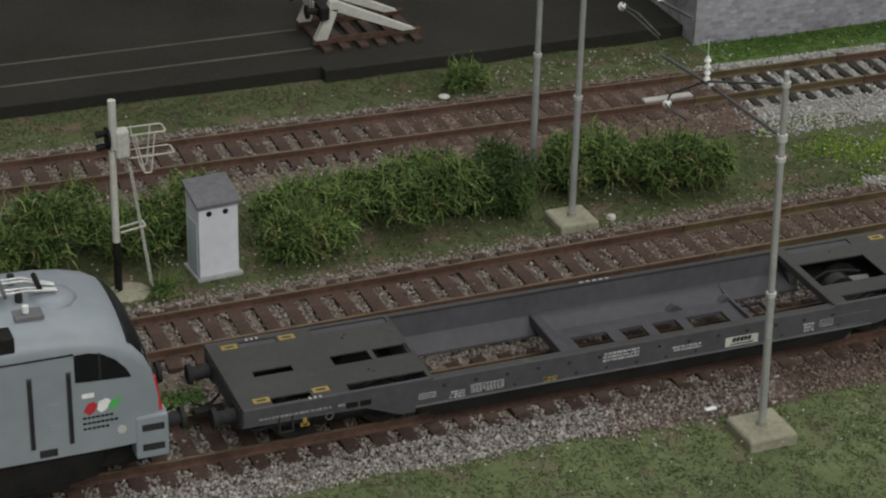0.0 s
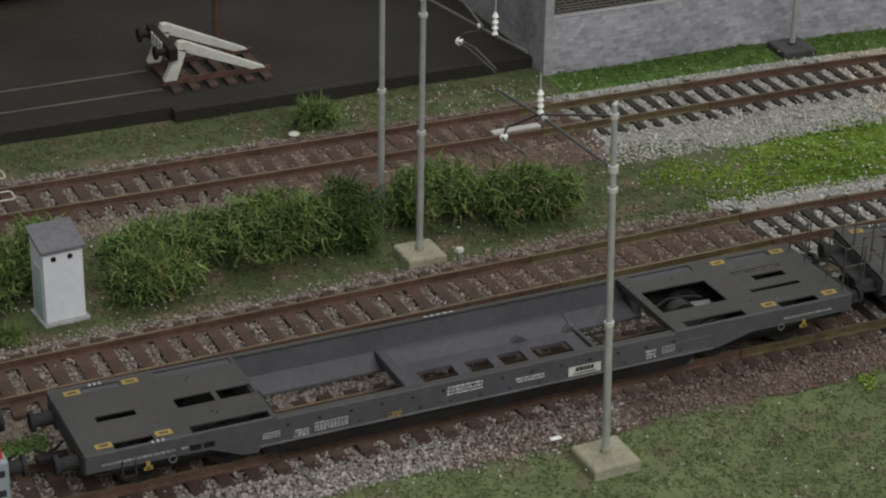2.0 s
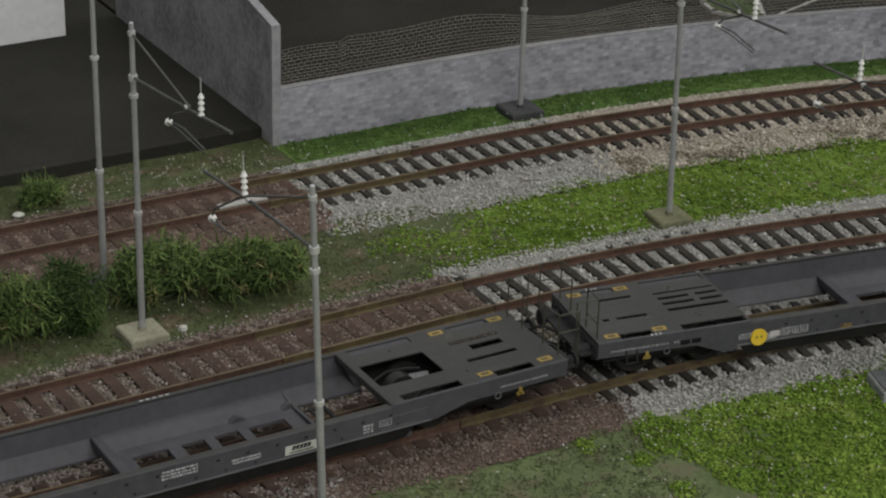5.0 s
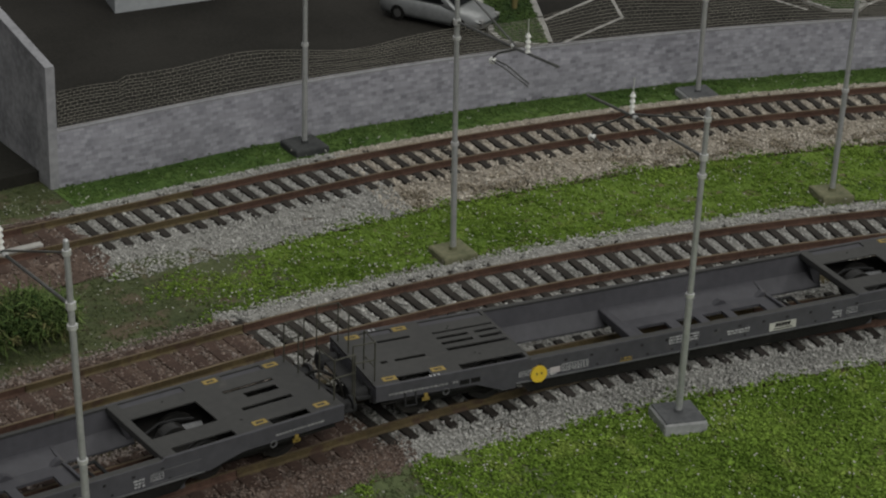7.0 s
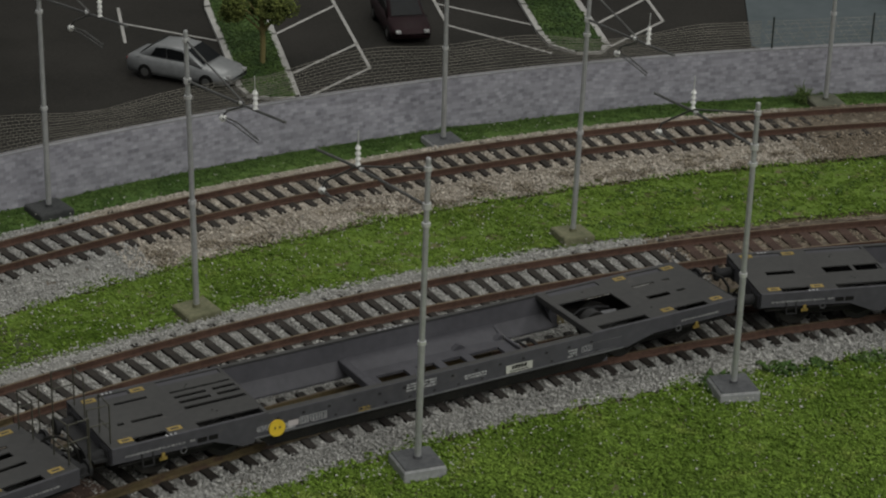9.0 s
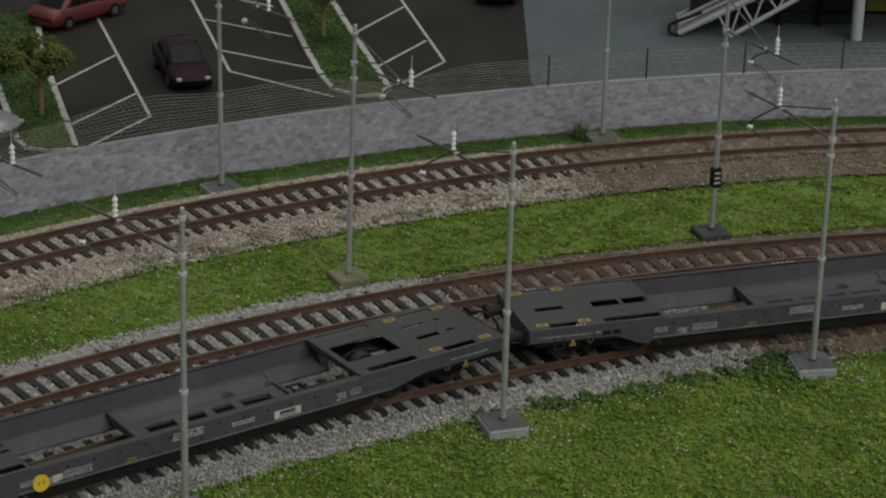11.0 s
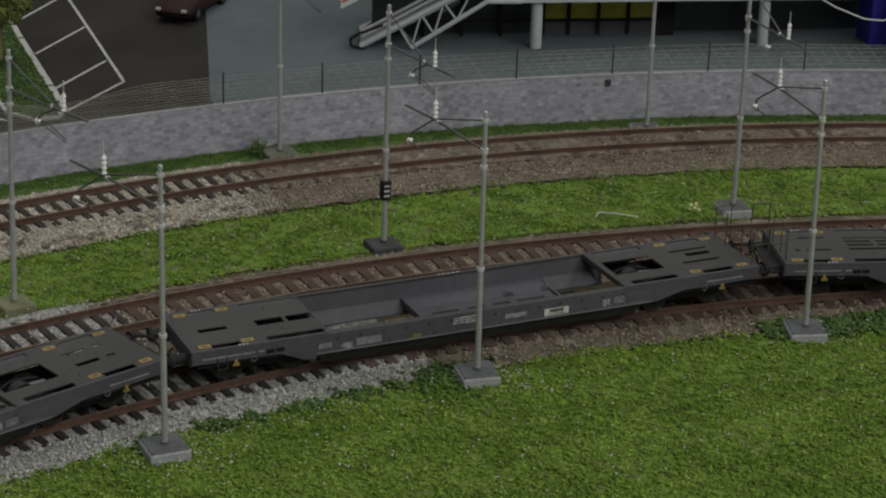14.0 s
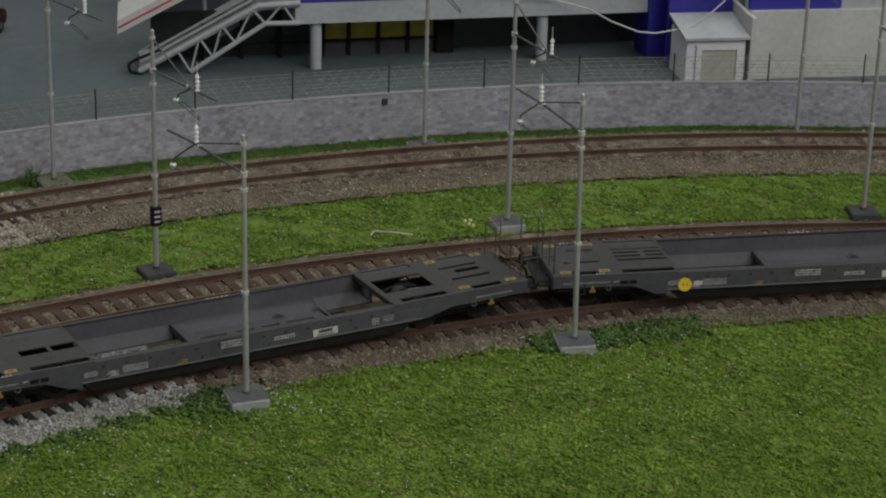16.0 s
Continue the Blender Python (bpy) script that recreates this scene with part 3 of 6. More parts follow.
stones("ballast_back", BACK, [(-75, 110, -24, 23, 1), (110, 196, -24, 23, 0.25)], 16000, 0.84, BALLAST, "mixed grey-brown ballast stones at the back track", 9)
stones("red_gravel", BACK, [(84, 197, -27, 18, 1)], 6000, 0.8, RED_GRIT, "reddish ballast stones where two track pieces meet", 10, True, 0.3)
stones("ballast_back_pale", BACK, [(192, 300, -32, 19, 1.2)], 12000, 0.87, BALLAST_PALE, "pale grey ballast stones at the back track", 11)
stones("ballast_back_tan", BACK, [(292, 572, -31, 21, 1)], 24000, 1.0, BALLAST_TAN, "tan and grey ballast stones at the back track", 12)
stones("ballast_back_brown", BACK, [(560, 985, -31, -13, 1), (560, 985, -13, 21, 0.8)], 26000, 0.8, BALLAST_BROWN, "brown ballast stones at the back track", 13, True, 0.35)


def turf(name, xs, ys, size, material, label, seed, lift=0.0, thin=0.0, flat=(0.3, 0.8)):
    rng = np.random.default_rng(seed)
    n = len(xs)
    patch = np.array([noise.noise(Vector((x, y, seed)) / 14) for x, y in zip(xs[::1], ys[::1])])
    keep = rng.random(n) > thin * (0.5 - patch)
    xs, ys, patch = xs[keep], ys[keep], patch[keep]
    n = len(xs)
    mound = np.array([noise.noise(Vector((x, y, seed + 3)) / 3.4) for x, y in zip(xs, ys)])
    z = np.array([lie(x, y) for x, y in zip(xs, ys)]) + rng.random(n) ** 2 * 0.6 * size + lift + 0.55 * size * mound
    return scattered(name, np.stack([xs, ys, z], 1), size * rng.lognormal(0, 0.3, n), material, label, "grass", flatness=flat, seed=seed, tetra=True)


def strip(line_a, off_a, line_b, off_b, s0, s1, count, seed, wobble=3.0, fade_in=0.0, fade_out=0.0, widen=0.0):
    rng = np.random.default_rng(seed)
    s = rng.uniform(s0, s1, count)
    k = rng.random(count)
    near = np.array([1.5 * noise.noise(Vector((q / 15, seed, 1))) + noise.noise(Vector((q / 4.5, seed, 2))) for q in s])
    far = np.array([1.5 * noise.noise(Vector((q / 15, seed, 6))) + noise.noise(Vector((q / 4.5, seed, 8))) for q in s])
    xa, ya = along(line_a, s, off_a + wobble * near + rng.normal(0, 1.8, count))
    xb, yb = along(line_b, s, off_b + wobble * far + rng.normal(0, 1.8, count) - widen * np.maximum(0.0, s - 188))
    xs, ys = xa + (xb - xa) * k, ya + (yb - ya) * k
    if fade_in or fade_out:
        ragged = np.array([noise.noise(Vector((x, y, 3)) / 11) for x, y in zip(xs, ys)]) * 0.9 + rng.uniform(-0.12, 0.12, count)
        edge = (s - s0) / fade_in if fade_in else (s1 - s) / fade_out
        keep = edge + ragged > 0.5
        xs, ys = xs[keep], ys[keep]
    return xs, ys


def ground_sheet(name, line_a, off_a, line_b, off_b, s0, s1, z, material, label):
    return solid(name, sheet(line_a, off_a, line_b, off_b, s0, s1, lambda x, y: lie(x, y) + z, 6, 10), material, label, "grass", kind="stuff", smooth=True)


# the lawn in front: dull and thin beside the first wagon, lush from the pale ballast on
ground_sheet("lawn_base", FRONT, -27, FRONT, -200, 238, 900, 0.4, GRASS_BASE, "green flock under the front lawn")
ground_sheet("dull_lawn_base", FRONT, -22, FRONT, -160, -140, 238.5, 0.5, DULL_BASE, "dull olive flock under the thin front lawn")
x, y = strip(FRONT, -24, FRONT, -78, 188, 790, 175000, 21, 4.0, fade_in=45, widen=0.158)
turf("lawn", x, y, 1.1, GRASS, "bright green coarse turf in front of the train", 21, 0.5, 0.3, (0.25, 0.7))
x, y = strip(FRONT, -22, FRONT, -82, -40, 235, 44000, 22, fade_out=45)
turf("dull_lawn", x, y, 0.62, GRASS_DULL, "short dull olive-green flock beside the first wagon", 22, 0.52, 0.0, (0.15, 0.4))
ground_sheet("verge_base", MIDDLE, 26.5, BACK, -33.5, 238, 950, 0.4, GRASS_BASE, "green flock under the verge")
x, y = strip(MIDDLE, 22.5, BACK, -29.5, 188, 935, 112000, 23, 4.5, fade_in=45)
turf("verge", x, y, 0.95, GRASS, "bright green coarse turf between the two curved tracks", 23, 0.45, 0.7, (0.25, 0.65))
ground_sheet("dull_verge_base", MIDDLE, 18, BACK, -20, -140, 238.5, 0.5, VERGE_BASE, "dull olive flock between hedge and tracks")
x, y = strip(MIDDLE, 22, BACK, -26, -75, 235, 26000, 24, fade_out=45)
turf("dull_verge", x, y, 0.62, VERGE_TURF, "short dull olive flock along the hedge", 24, 0.52, 0.0, (0.15, 0.4))
solid("wall_grass_base", sheet(BACK, 21, WALL, -0.5, 207, 985, lambda x, y: lie(x, y) + 0.35, 6, 6), WALL_GRASS, "dark green flock at the foot of the wall", "grass", kind="stuff", smooth=True)
x, y = strip(BACK, 22, WALL, -1.5, 208, 985, 30000, 25, 1.5)
turf("wall_grass", x, y, 0.8, WALL_GRASS, "dark green grass strip at the foot of the wall", 25, 0.4, 0.0, (0.2, 0.55))
ground_sheet("back_grass_base", BACK, 19, BACK, 48, -140, 206, 0.5, VERGE_BASE, "olive flock behind the back track")
x, y = strip(BACK, 20, BACK, 46, -75, 205, 17000, 26)
turf("back_grass", x, y, 0.62, VERGE_TURF, "olive grass strip behind the back track", 26, 0.52, 0.0, (0.15, 0.4))
x, y = strip(FRONT, 4, FRONT, 22, -22, -3, 1900, 27, 0.8)
turf("gap_grass", x, y, 1.1, GRASS_FAR, "green turf tuft between the rails behind the locomotive", 27, 2.2)
rng = np.random.default_rng(29)
middle = np.array([(470, -104), (475, -98), (580, -160)], float)[rng.integers(0, 3, 900)]
x, y = (middle + rng.normal(0, 6, (900, 2))).T
x2, y2 = strip(FRONT, -17, FRONT, -32, 610, 674, 2300, 38)
x3, y3 = strip(FRONT, -25, FRONT, -30, 385, 478, 1100, 39)
tufted = np.array([noise.noise(Vector((q / 9, 2, 5))) > -0.05 for q in x3])
x, y = np.r_[x, x2, x3[tufted]], np.r_[y, y2, y3[tufted]]
x4, y4 = strip(MIDDLE, 25, BACK, -31, 430, 930, 9000, 46, 4.5)
tufted = np.array([noise.noise(Vector((a, b, 4)) / 9) > 0.22 for a, b in zip(x4, y4)])
turf("deep_green_clumps", x4[tufted], y4[tufted], 1.05, WALL_GRASS, "deeper green clumps in the bright turf between the tracks", 47, 0.6)
turf("dark_tufts", x, y, 1.7, GRASS_FAR, "darker green tufts round the mast feet in the lawn", 28, 1.0)
x, y = strip(BACK, -15, BACK, -31, 300, 572, 9000, 40, 1.0)
clod = np.array([noise.noise(Vector((a / 11, b / 5, 9))) > 0.12 for a, b in zip(x, y)])
x, y = x[clod], y[clod]
scattered("brown_clods", np.stack([x, y, rng.uniform(0.2, 1.3, len(x))], 1), rng.uniform(0.6, 1.5, len(x)), EARTH_CRUMB, "brown earth crumbs in patches on the tan ballast", "ballast", seed=41, tetra=True)
rng = np.random.default_rng(31)
n = 2500
x, y = strip(FRONT, -20, FRONT, -110, -20, 700, n, 32)
x2, y2 = strip(MIDDLE, 15, BACK, -20, -30, 760, n, 33)
x3, y3 = strip(BACK, 18, BACK, 34, -30, 500, 220, 34)
x4, y4 = strip(MIDDLE, 21, BACK, -29, 205, 440, 700, 36)
x5, y5 = strip(FRONT, -21, FRONT, -40, 205, 480, 600, 37)
x6, y6 = strip(BACK, 22, BACK, 38, 125, 215, 230, 42)
x, y = np.r_[x, x2, x3, x4, x5, x6], np.r_[y, y2, y3, y4, y5, y6]
middle = np.array([(378, -82), (386, -80), (477, -119), (486, -116), (279, -60), (576, -178)], float)[rng.integers(0, 6, 420)]
extra = middle + rng.normal(0, 6.5, (420, 2))
x, y = np.r_[x, extra[:, 0]], np.r_[y, extra[:, 1]]
scattered("white_crumbs", np.stack([x, y, np.full(len(x), 1.55)], 1), rng.uniform(0.3, 1.0, len(x)) * rng.uniform(0.5, 1.15, len(x)), WHITE_WORN, "white crumbs of plaster scattered over turf and ballast", "litter", seed=35)


# ---------------------------------------------------------------- the train
LEFT_SOLID = [(-91.4, -82.3, -2.2, 0.3), (-73, -64.2, -3.2, 1.1), (-63, -54.8, -3.2, 1.1)]
LEFT_SLATTED = [(-88, -78.6, 6.8, 8.0), (-87.7, -79, -4.2, -2.8), (-91.6, -89.8, -4.2, -2.8), (-72.4, -55, 6.2, 7.2), (-72.4, -63.4, 3.0, 4.4), (-61.5, -55, 3.0, 4.4),
                (-72.4, -63.4, -0.2, 1.3), (-61.5, -55, -0.2, 1.3), (-72.6, -55, -3.8, -2.2)]
LEFT_EDGE = [(-73.5, -55.2, -14.5, -11.6), (-91, -82, -14.4, -11.8)]
RIGHT_SOLID = [(49.6, 67.6, -5.8, 5.6), (51.4, 68, -14.4, -11.6), (75.5, 89.7, 5.0, 6.4), (79.6, 88.7, 0.4, 3.0), (75.3, 89.5, -5.0, -3.4), (78, 88.8, -14.4, -11.8)]
RIGHT_SHORT = [(49.6, 67.6, -5.8, 5.6), (51.4, 68, -14.4, -11.6), (75.5, 83.4, 5.0, 6.2), (86.5, 89, 5.0, 6.2), (75.3, 83.2, -3.8, -1.6), (86, 89, -3.0, -1.8), (78, 88.8, -14.4, -11.8)]


NEAR_SIDE = [(-98, 18.05), (-55.2, 18.05), (-54.4, 17.5), (47.2, 17.5), (48.0, 18.05), (98, 18.05), (98, 13.6), (69, 13.3), (60, 11), (-58, 11), (-58.5, 9.9), (-62, 9.9), (-70, 13.2), (-98, 13.6)]
FAR_SIDE = [(-98, 18.05), (98, 18.05), (98, 13.6), (69, 13.3), (60, 11), (-58, 11), (-58.5, 9.9), (-62, 9.9), (-70, 13.2), (-98, 13.6)]


def lettering(parent, u0, u1, z, height, rows, material=None, v=-15.36):
    """Illegible writing as plain bars on a wagon's side."""
    bm = bmesh.new()
    for k in range(rows):
        zc = z - k * height * 1.7
        u = u0 + random.uniform(0, 0.6)
        while u < u1:
            w = random.uniform(0.35, 1.1)
            box(u, min(u + w, u1), v - 0.04, v + 0.03, zc - height / 2, zc + height / 2, bm=bm)
            u += w + random.uniform(0.15, 0.35)
    part("lettering", bm, material or PRINT, parent, "small white illegible lettering")


def framed_table(parent, u0, u1, z0, z1, v=-15.36):
    """An outlined data table with bars for its illegible entries."""
    bm = bmesh.new()
    for a, b, c, d in ((u0, u1, z1 - 0.14, z1), (u0, u1, z0, z0 + 0.14), (u0, u0 + 0.14, z0, z1), (u1 - 0.14, u1, z0, z1), (u0, u1, (z0 + z1) / 2 - 0.06, (z0 + z1) / 2 + 0.06)):
        box(a, b, v - 0.04, v + 0.03, c, d, bm=bm)
    u = u0 + 0.5
    while u < u1 - 0.6:
        box(u, u + 0.45, v - 0.04, v + 0.03, z0 + 0.35, (z0 + z1) / 2 - 0.3, bm=bm)
        box(u, u + 0.3, v - 0.04, v + 0.03, (z0 + z1) / 2 + 0.3, z1 - 0.35, bm=bm)
        u += 0.85
    part("data_table", bm, PRINT, parent, "white outlined data table")


def bogie(parent, u):
    root = part("bogie", box(u - 14, u + 14, -11, 11, 8.5, 11.5, 0.5), BLACK, parent, "black two-axle bogie")
    for side in (-1, 1):
        bm = prism([(u - 15, 9), (u - 9, 7), (u - 4, 9.5), (u + 4, 9.5), (u + 9, 7), (u + 15, 9), (u + 15, 11), (u - 15, 11)], 9.6 * side - 0.7, 9.6 * side + 0.7, axis="y")
        part("side_frame", bm, BLACK, root)
    for du in (-10.3, 10.3):
        bm = rod((u + du, -8.2, 9.7), (u + du, 8.2, 9.7), 1.1, sides=10)
        for side in (-1, 1):
            rod((u + du, 7.2 * side, 9.7), (u + du, 8.6 * side, 9.7), 5.2, 5.2, 24, bm)
            rod((u + du, 6.9 * side, 9.7), (u + du, 7.3 * side, 9.7), 5.7, 5.7, 24, bm)
            rod((u + du, 8.5 * side, 9.7), (u + du, 9.1 * side, 9.7), 2.2, 1.6, 16, bm)
        part("wheelset", bm, WHEEL, root, "dark steel wheelset")


def buffers(parent, u, side, z=14.2):
    for v in (-10, 10):
        bm = rod((u, v, z), (u + side * 4.6, v, z), 1.7, 1.5, 14)
        rod((u + side * 4.6, v, z), (u + side * 5.6, v, z), 2.5, 2.3, 18, bm)
        box(u - 0.4, u + 0.6, v - 2.4, v + 2.4, z - 2.2, z + 2.2, 0.2, bm)
        part("buffer", bm, WAGON_DARK, parent, "dark round buffer")
    bm = box(min(u, u + side * 7), max(u, u + side * 7), -1.2, 1.2, 9.2, 11.0, 0.3)
    rod((u + side * 3, -2, 10.5), (u + side * 3, 2, 10.5), 0.8, bm=bm)
    strand([(u, 3, 12), (u + side * 3, 3.4, 9), (u + side * 6.5, 3, 11)], 0.35, bm=bm)
    part("coupling", bm, BLACK, parent, "black coupling head with hose")


def wagon(s, slatted, rail_end, disc, label):
    """A pocket wagon: two end decks with slots, a deep pocket between side beams, bogies, marks and lettering."""
    xa, ya, _ = FRONT.at(s - 72)
    xb, yb, _ = FRONT.at(s + 72)
    root = thing("pocket_wagon", (xa + xb) / 2, (ya + yb) / 2, 0, math.degrees(math.atan2(yb - ya, xb - xa)), label, "wagon", "wagon train")
    left = (LEFT_SLATTED if slatted else LEFT_SOLID) + LEFT_EDGE + [(-73.5, -55.2, 11.6, 14.2), (-90.6, -81.8, 11.2, 13.6)]
    right = (RIGHT_SHORT if slatted else RIGHT_SOLID) + [(50.5, 68, 11.4, 14.2), (79, 90.5, 11.4, 13.8)]
    deck = part("end_deck", pierced(-98, -54.2, -15.2, 15.0, 17.65, 18, left), DECK_PAINT, root, "brownish grey slotted end deck")
    deck_b = part("end_deck", pierced(47.8, 98, -15.2, 15.0, 17.65, 18, right), DECK_PAINT, root, "brownish grey slotted end deck")
    part("recess_floor", box(-74, -54.6, 11.2, 14.55, 17.3, 17.6), GREY_PAINT, deck)
    part("recess_floor", box(-91, -81.5, 10.8, 14.0, 17.3, 17.6), GREY_PAINT, deck)
    part("recess_floor", box(50, 68.5, 11.0, 14.55, 17.3, 17.6), GREY_PAINT, deck_b)
    part("recess_floor", box(78.5, 91, 11.0, 14.2, 17.3, 17.6), GREY_PAINT, deck_b)
    for outline, v0, v1, sign in ((NEAR_SIDE, -15.3, -14.6, -1), (FAR_SIDE, 14.6, 15.3, 1)):
        bm = prism(outline, v0, v1, axis="y")
        bmesh.ops.bevel(bm, geom=bm.edges[:], offset=0.12, segments=1, affect="EDGES")
        beam = part("side_beam", bm, GREY_PAINT, root)
        v2, v3 = sorted((15.7 * sign, 14.2 * sign))
        part("lower_flange", box(-58.4, 58.4, v2, v3, 11.15, 11.6, 0.1), FLANGE, beam, "paler lower flange")
        # Web coloured black to paint in the shade beneath the side beam.
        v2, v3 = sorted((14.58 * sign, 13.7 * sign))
        part("recessed_web", prism([(-57.5, 11.1), (-53.5, 7.7), (51.5, 7.7), (55.5, 11.1)], v2, v3, axis="y"), BLACK, beam, "recessed web, black for the shade under the beam")
    part("top_flange", box(-54.2, 47.4, -15.15, -13.2, 17.1, 17.55, 0.1), DECK_PAINT, root)
    part("top_flange", box(-54.2, 47.6, 13.9, 15.2, 17.5, 18.08, 0.1), DECK_PAINT, root)
    part("pocket_slope", prism([(14.5, 17.6), (13.5, 12.0), (10.8, 8.2), (10.8, 7.6), (14.5, 7.6)], -54.2, -16.4, axis="x"), GREY_PAINT, root)
    part("pocket_slope", prism([(14.5, 17.6), (13.5, 12.4), (7.4, 10.5), (7.4, 9.6), (14.5, 8.6)], -16.4, 32, axis="x"), GREY_PAINT, root)
    part("pocket_slope", prism([(14.5, 17.6), (13.5, 12.0), (10.8, 8.2), (10.8, 7.6), (14.5, 7.6)], 32, 53.5, axis="x"), GREY_PAINT, root)
    part("pocket_slope", prism([(-14.5, 17.2), (-13.6, 12.0), (-11.2, 8.6), (-11.2, 7.9), (-14.5, 7.9)], -54.2, 53.5, axis="x"), GREY_PAINT, root)
    part("headstock", box(-98, -96.8, -13.9, 13.9, 12.6, 17.0, 0.15), GREY_PAINT, root)
    part("headstock", box(96.8, 98, -13.9, 13.9, 12.6, 17.0, 0.15), GREY_PAINT, root)
    part("pocket_bulkhead", box(-55.0, -54.2, -14.5, 14.5, 9, 17.0, 0.1), GREY_PAINT, root)
    part("deck_lip", box(47.4, 49.0, -14.4, 14.4, 16.3, 18.2, 0.2), DECK_PAINT, root, "worn lip along the deck edge")
    part("gusset", prism([(47.6, 17.5), (53.4, 17.5), (53.4, 8.4), (52.0, 8.4)], 11.4, 12.1, axis="y"), GREY_PAINT, root)
    floor_holes = [(-12.3, -3.2, -12, 3.0), (0.2, 6.2, -12, 3.0), (8.8, 15.2, -12, 3.0), (17.8, 27.6, -12, 3.0)]
    floor_plate = part("pocket_floor", pierced(-16.8, 32, -11.2, 7.6, 9.7, 10.5, floor_holes), GREY_PAINT, root)
    part("cross_rib", box(-18.6, -16.1, -13.4, 13.3, 10.0, 12.5, 0.3), GREY_PAINT, root)
    part("cross_rib", prism([(-13.4, 8), (-13.4, 12.2), (7.5, 11.2), (13.4, 12.4), (13.4, 8)], 31.6, 32.4, axis="x"), GREY_PAINT, root)
    for u in (17.0, 31.0):
        part("folded_stop", prism([(u - 2.4, 10.4), (u + 2.4, 10.4), (u + 0.6, 11.7), (u - 0.2, 11.8)], 6.6, 8.4, axis="y"), GREY_PAINT, floor_plate)
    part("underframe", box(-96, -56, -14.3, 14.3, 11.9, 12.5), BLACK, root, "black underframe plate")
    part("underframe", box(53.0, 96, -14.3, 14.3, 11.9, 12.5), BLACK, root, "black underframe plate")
    part("centre_sill", box(-54, -49.5, -9, 9, 8.5, 11, 0.3), WAGON_DARK, root)
    bm = strand([(33, 6, 9), (40, 6, 9), (40, -5, 9), (33, -5, 9), (33, 6, 9)], 0.5)
    strand([(36, 6, 9.2), (37, -5, 9.2)], 0.4, bm=bm)
    part("brake_rigging", bm, WAGON_DARK, root)
    for u in (-74, 73):
        bogie(root, u)
    # Extra wheel disc added apart from the bogie, to show through the deck opening.
    bm = rod((58.2, -1.4, 12.2), (58.2, 1.8, 12.2), 4.3, sides=28)
    rod((58.2, -1.9, 12.2), (58.2, 2.3, 12.2), 1.5, sides=16, bm=bm)
    part("deck_opening_wheel", bm, WHEEL, root, "dark steel wheel disc added under the deck opening")
    bm = rod((61.2, 1.6, 13.6), (66.8, 1.0, 13.6), 1.25, sides=16)
    rod((60.2, 1.7, 13.6), (61.4, 1.6, 13.6), 0.7, sides=12, bm=bm)
    part("brake_cylinder", bm, FLANGE, root, "grey brake cylinder under the deck opening")
    part("brake_pipe", strand([(53.0, 4.6, 13.4), (57, 5.0, 15), (62, 4.2, 15.2), (66, 3.6, 14.6)], 0.35), WAGON_DARK, root, "bent dark brake pipe")
    part("end_step", pierced(98.1, 101.3, -12.2, 12.2, 15.3, 16.0, [(98.7, 100.7, -7, -3), (98.7, 100.7, 3, 7)]), WAGON_DARK, root, "dark grated end step")
    bm = bmesh.new()
    for u0, u1, z0, z1 in ((44.5, 57.5, 14.9, 15.05), (44.5, 56.0, 12.0, 12.15), (44.5, 44.65, 12.0, 15.0)):
        box(u0, u1, -15.45, -15.28, z0, z1, bm=bm)
    part("pressed_panel", bm, FLANGE, root, "pressed panel edge on the side beam")
    for u, v in ((-67.5, 8.0), (-66.6, 9.2), (-66.5, -7.2), (-65.7, -8.2), (60.5, 9.4), (72.5, -8.6)):
        part("deck_rivet", rod((u, v, 17.9), (u, v, 18.06), 0.3, sides=8), BLACK, root)
    for u, v in ((-88.6, 14.2), (-83.0, -14.7)):
        bm = bmesh.new()
        for k in range(3):
            box(u + 1.2 * k, u + 1.2 * k + 0.5, v - 0.45, v + 0.45, 18.0, 18.1, bm=bm)
        part("deck_lettering", bm, PRINT, root, "small white bars on the deck")
    buffers(root, -98, -1)
    buffers(root, 98, 1)
    part("brake_hose", strand([(97.4, 3.0, 15.0), (97.8, 2.8, 17.6), (99.2, 2.2, 19.0), (101.4, 0.6, 19.2), (103.4, -1.6, 18.2), (104.6, -3.2, 15.8), (104.8, -3.8, 13.0)], 0.42, 8), BLACK, root, "black bent brake hose")
    for u in (-78.6, 77.4):
        ring = [(u + 0.85 * math.cos(k * math.pi / 5), -15.65, 13.2 + 0.85 * math.sin(k * math.pi / 5)) for k in range(11)]
        part("tow_ring", strand(ring, 0.17), FLANGE, root, "small pale tow ring")
    for u in (-93, -79.4, 75.6, 93):
        for v in (-12.0, 12.4) if abs(u) < 90 else (-12.2, 12.2):
            part("lashing_mark", pierced(u - 1.9, u + 1.9, v - 1.0, v + 1.0, 17.95, 18.12, [(u - 1.1, u + 1.1, v - 0.45, v + 0.45)]), YELLOW, root, "small yellow lashing-point frame")
    for u in (-84.2, 84.0):
        bm = box(u - 0.45, u + 0.45, -15.7, -15.2, 12.0, 13.8)
        box(u - 1.0, u + 1.0, -15.7, -15.2, 11.8, 12.5, bm=bm)
        part("brake_mark", bm, YELLOW, root, "small yellow brake release handle")
    part("vent", box(-74.6, -71.9, -15.4, -15.2, 14.1, 15.4), BLACK, root)
    part("vent", box(-71.4, -68.8, -15.4, -15.2, 14.1, 15.4), BLACK, root)
    part("step", strand([(-90, -15.3, 15), (-90, -16, 11.4), (-87, -16, 11.4), (-87, -15.3, 15)], 0.22), WAGON_DARK, root)
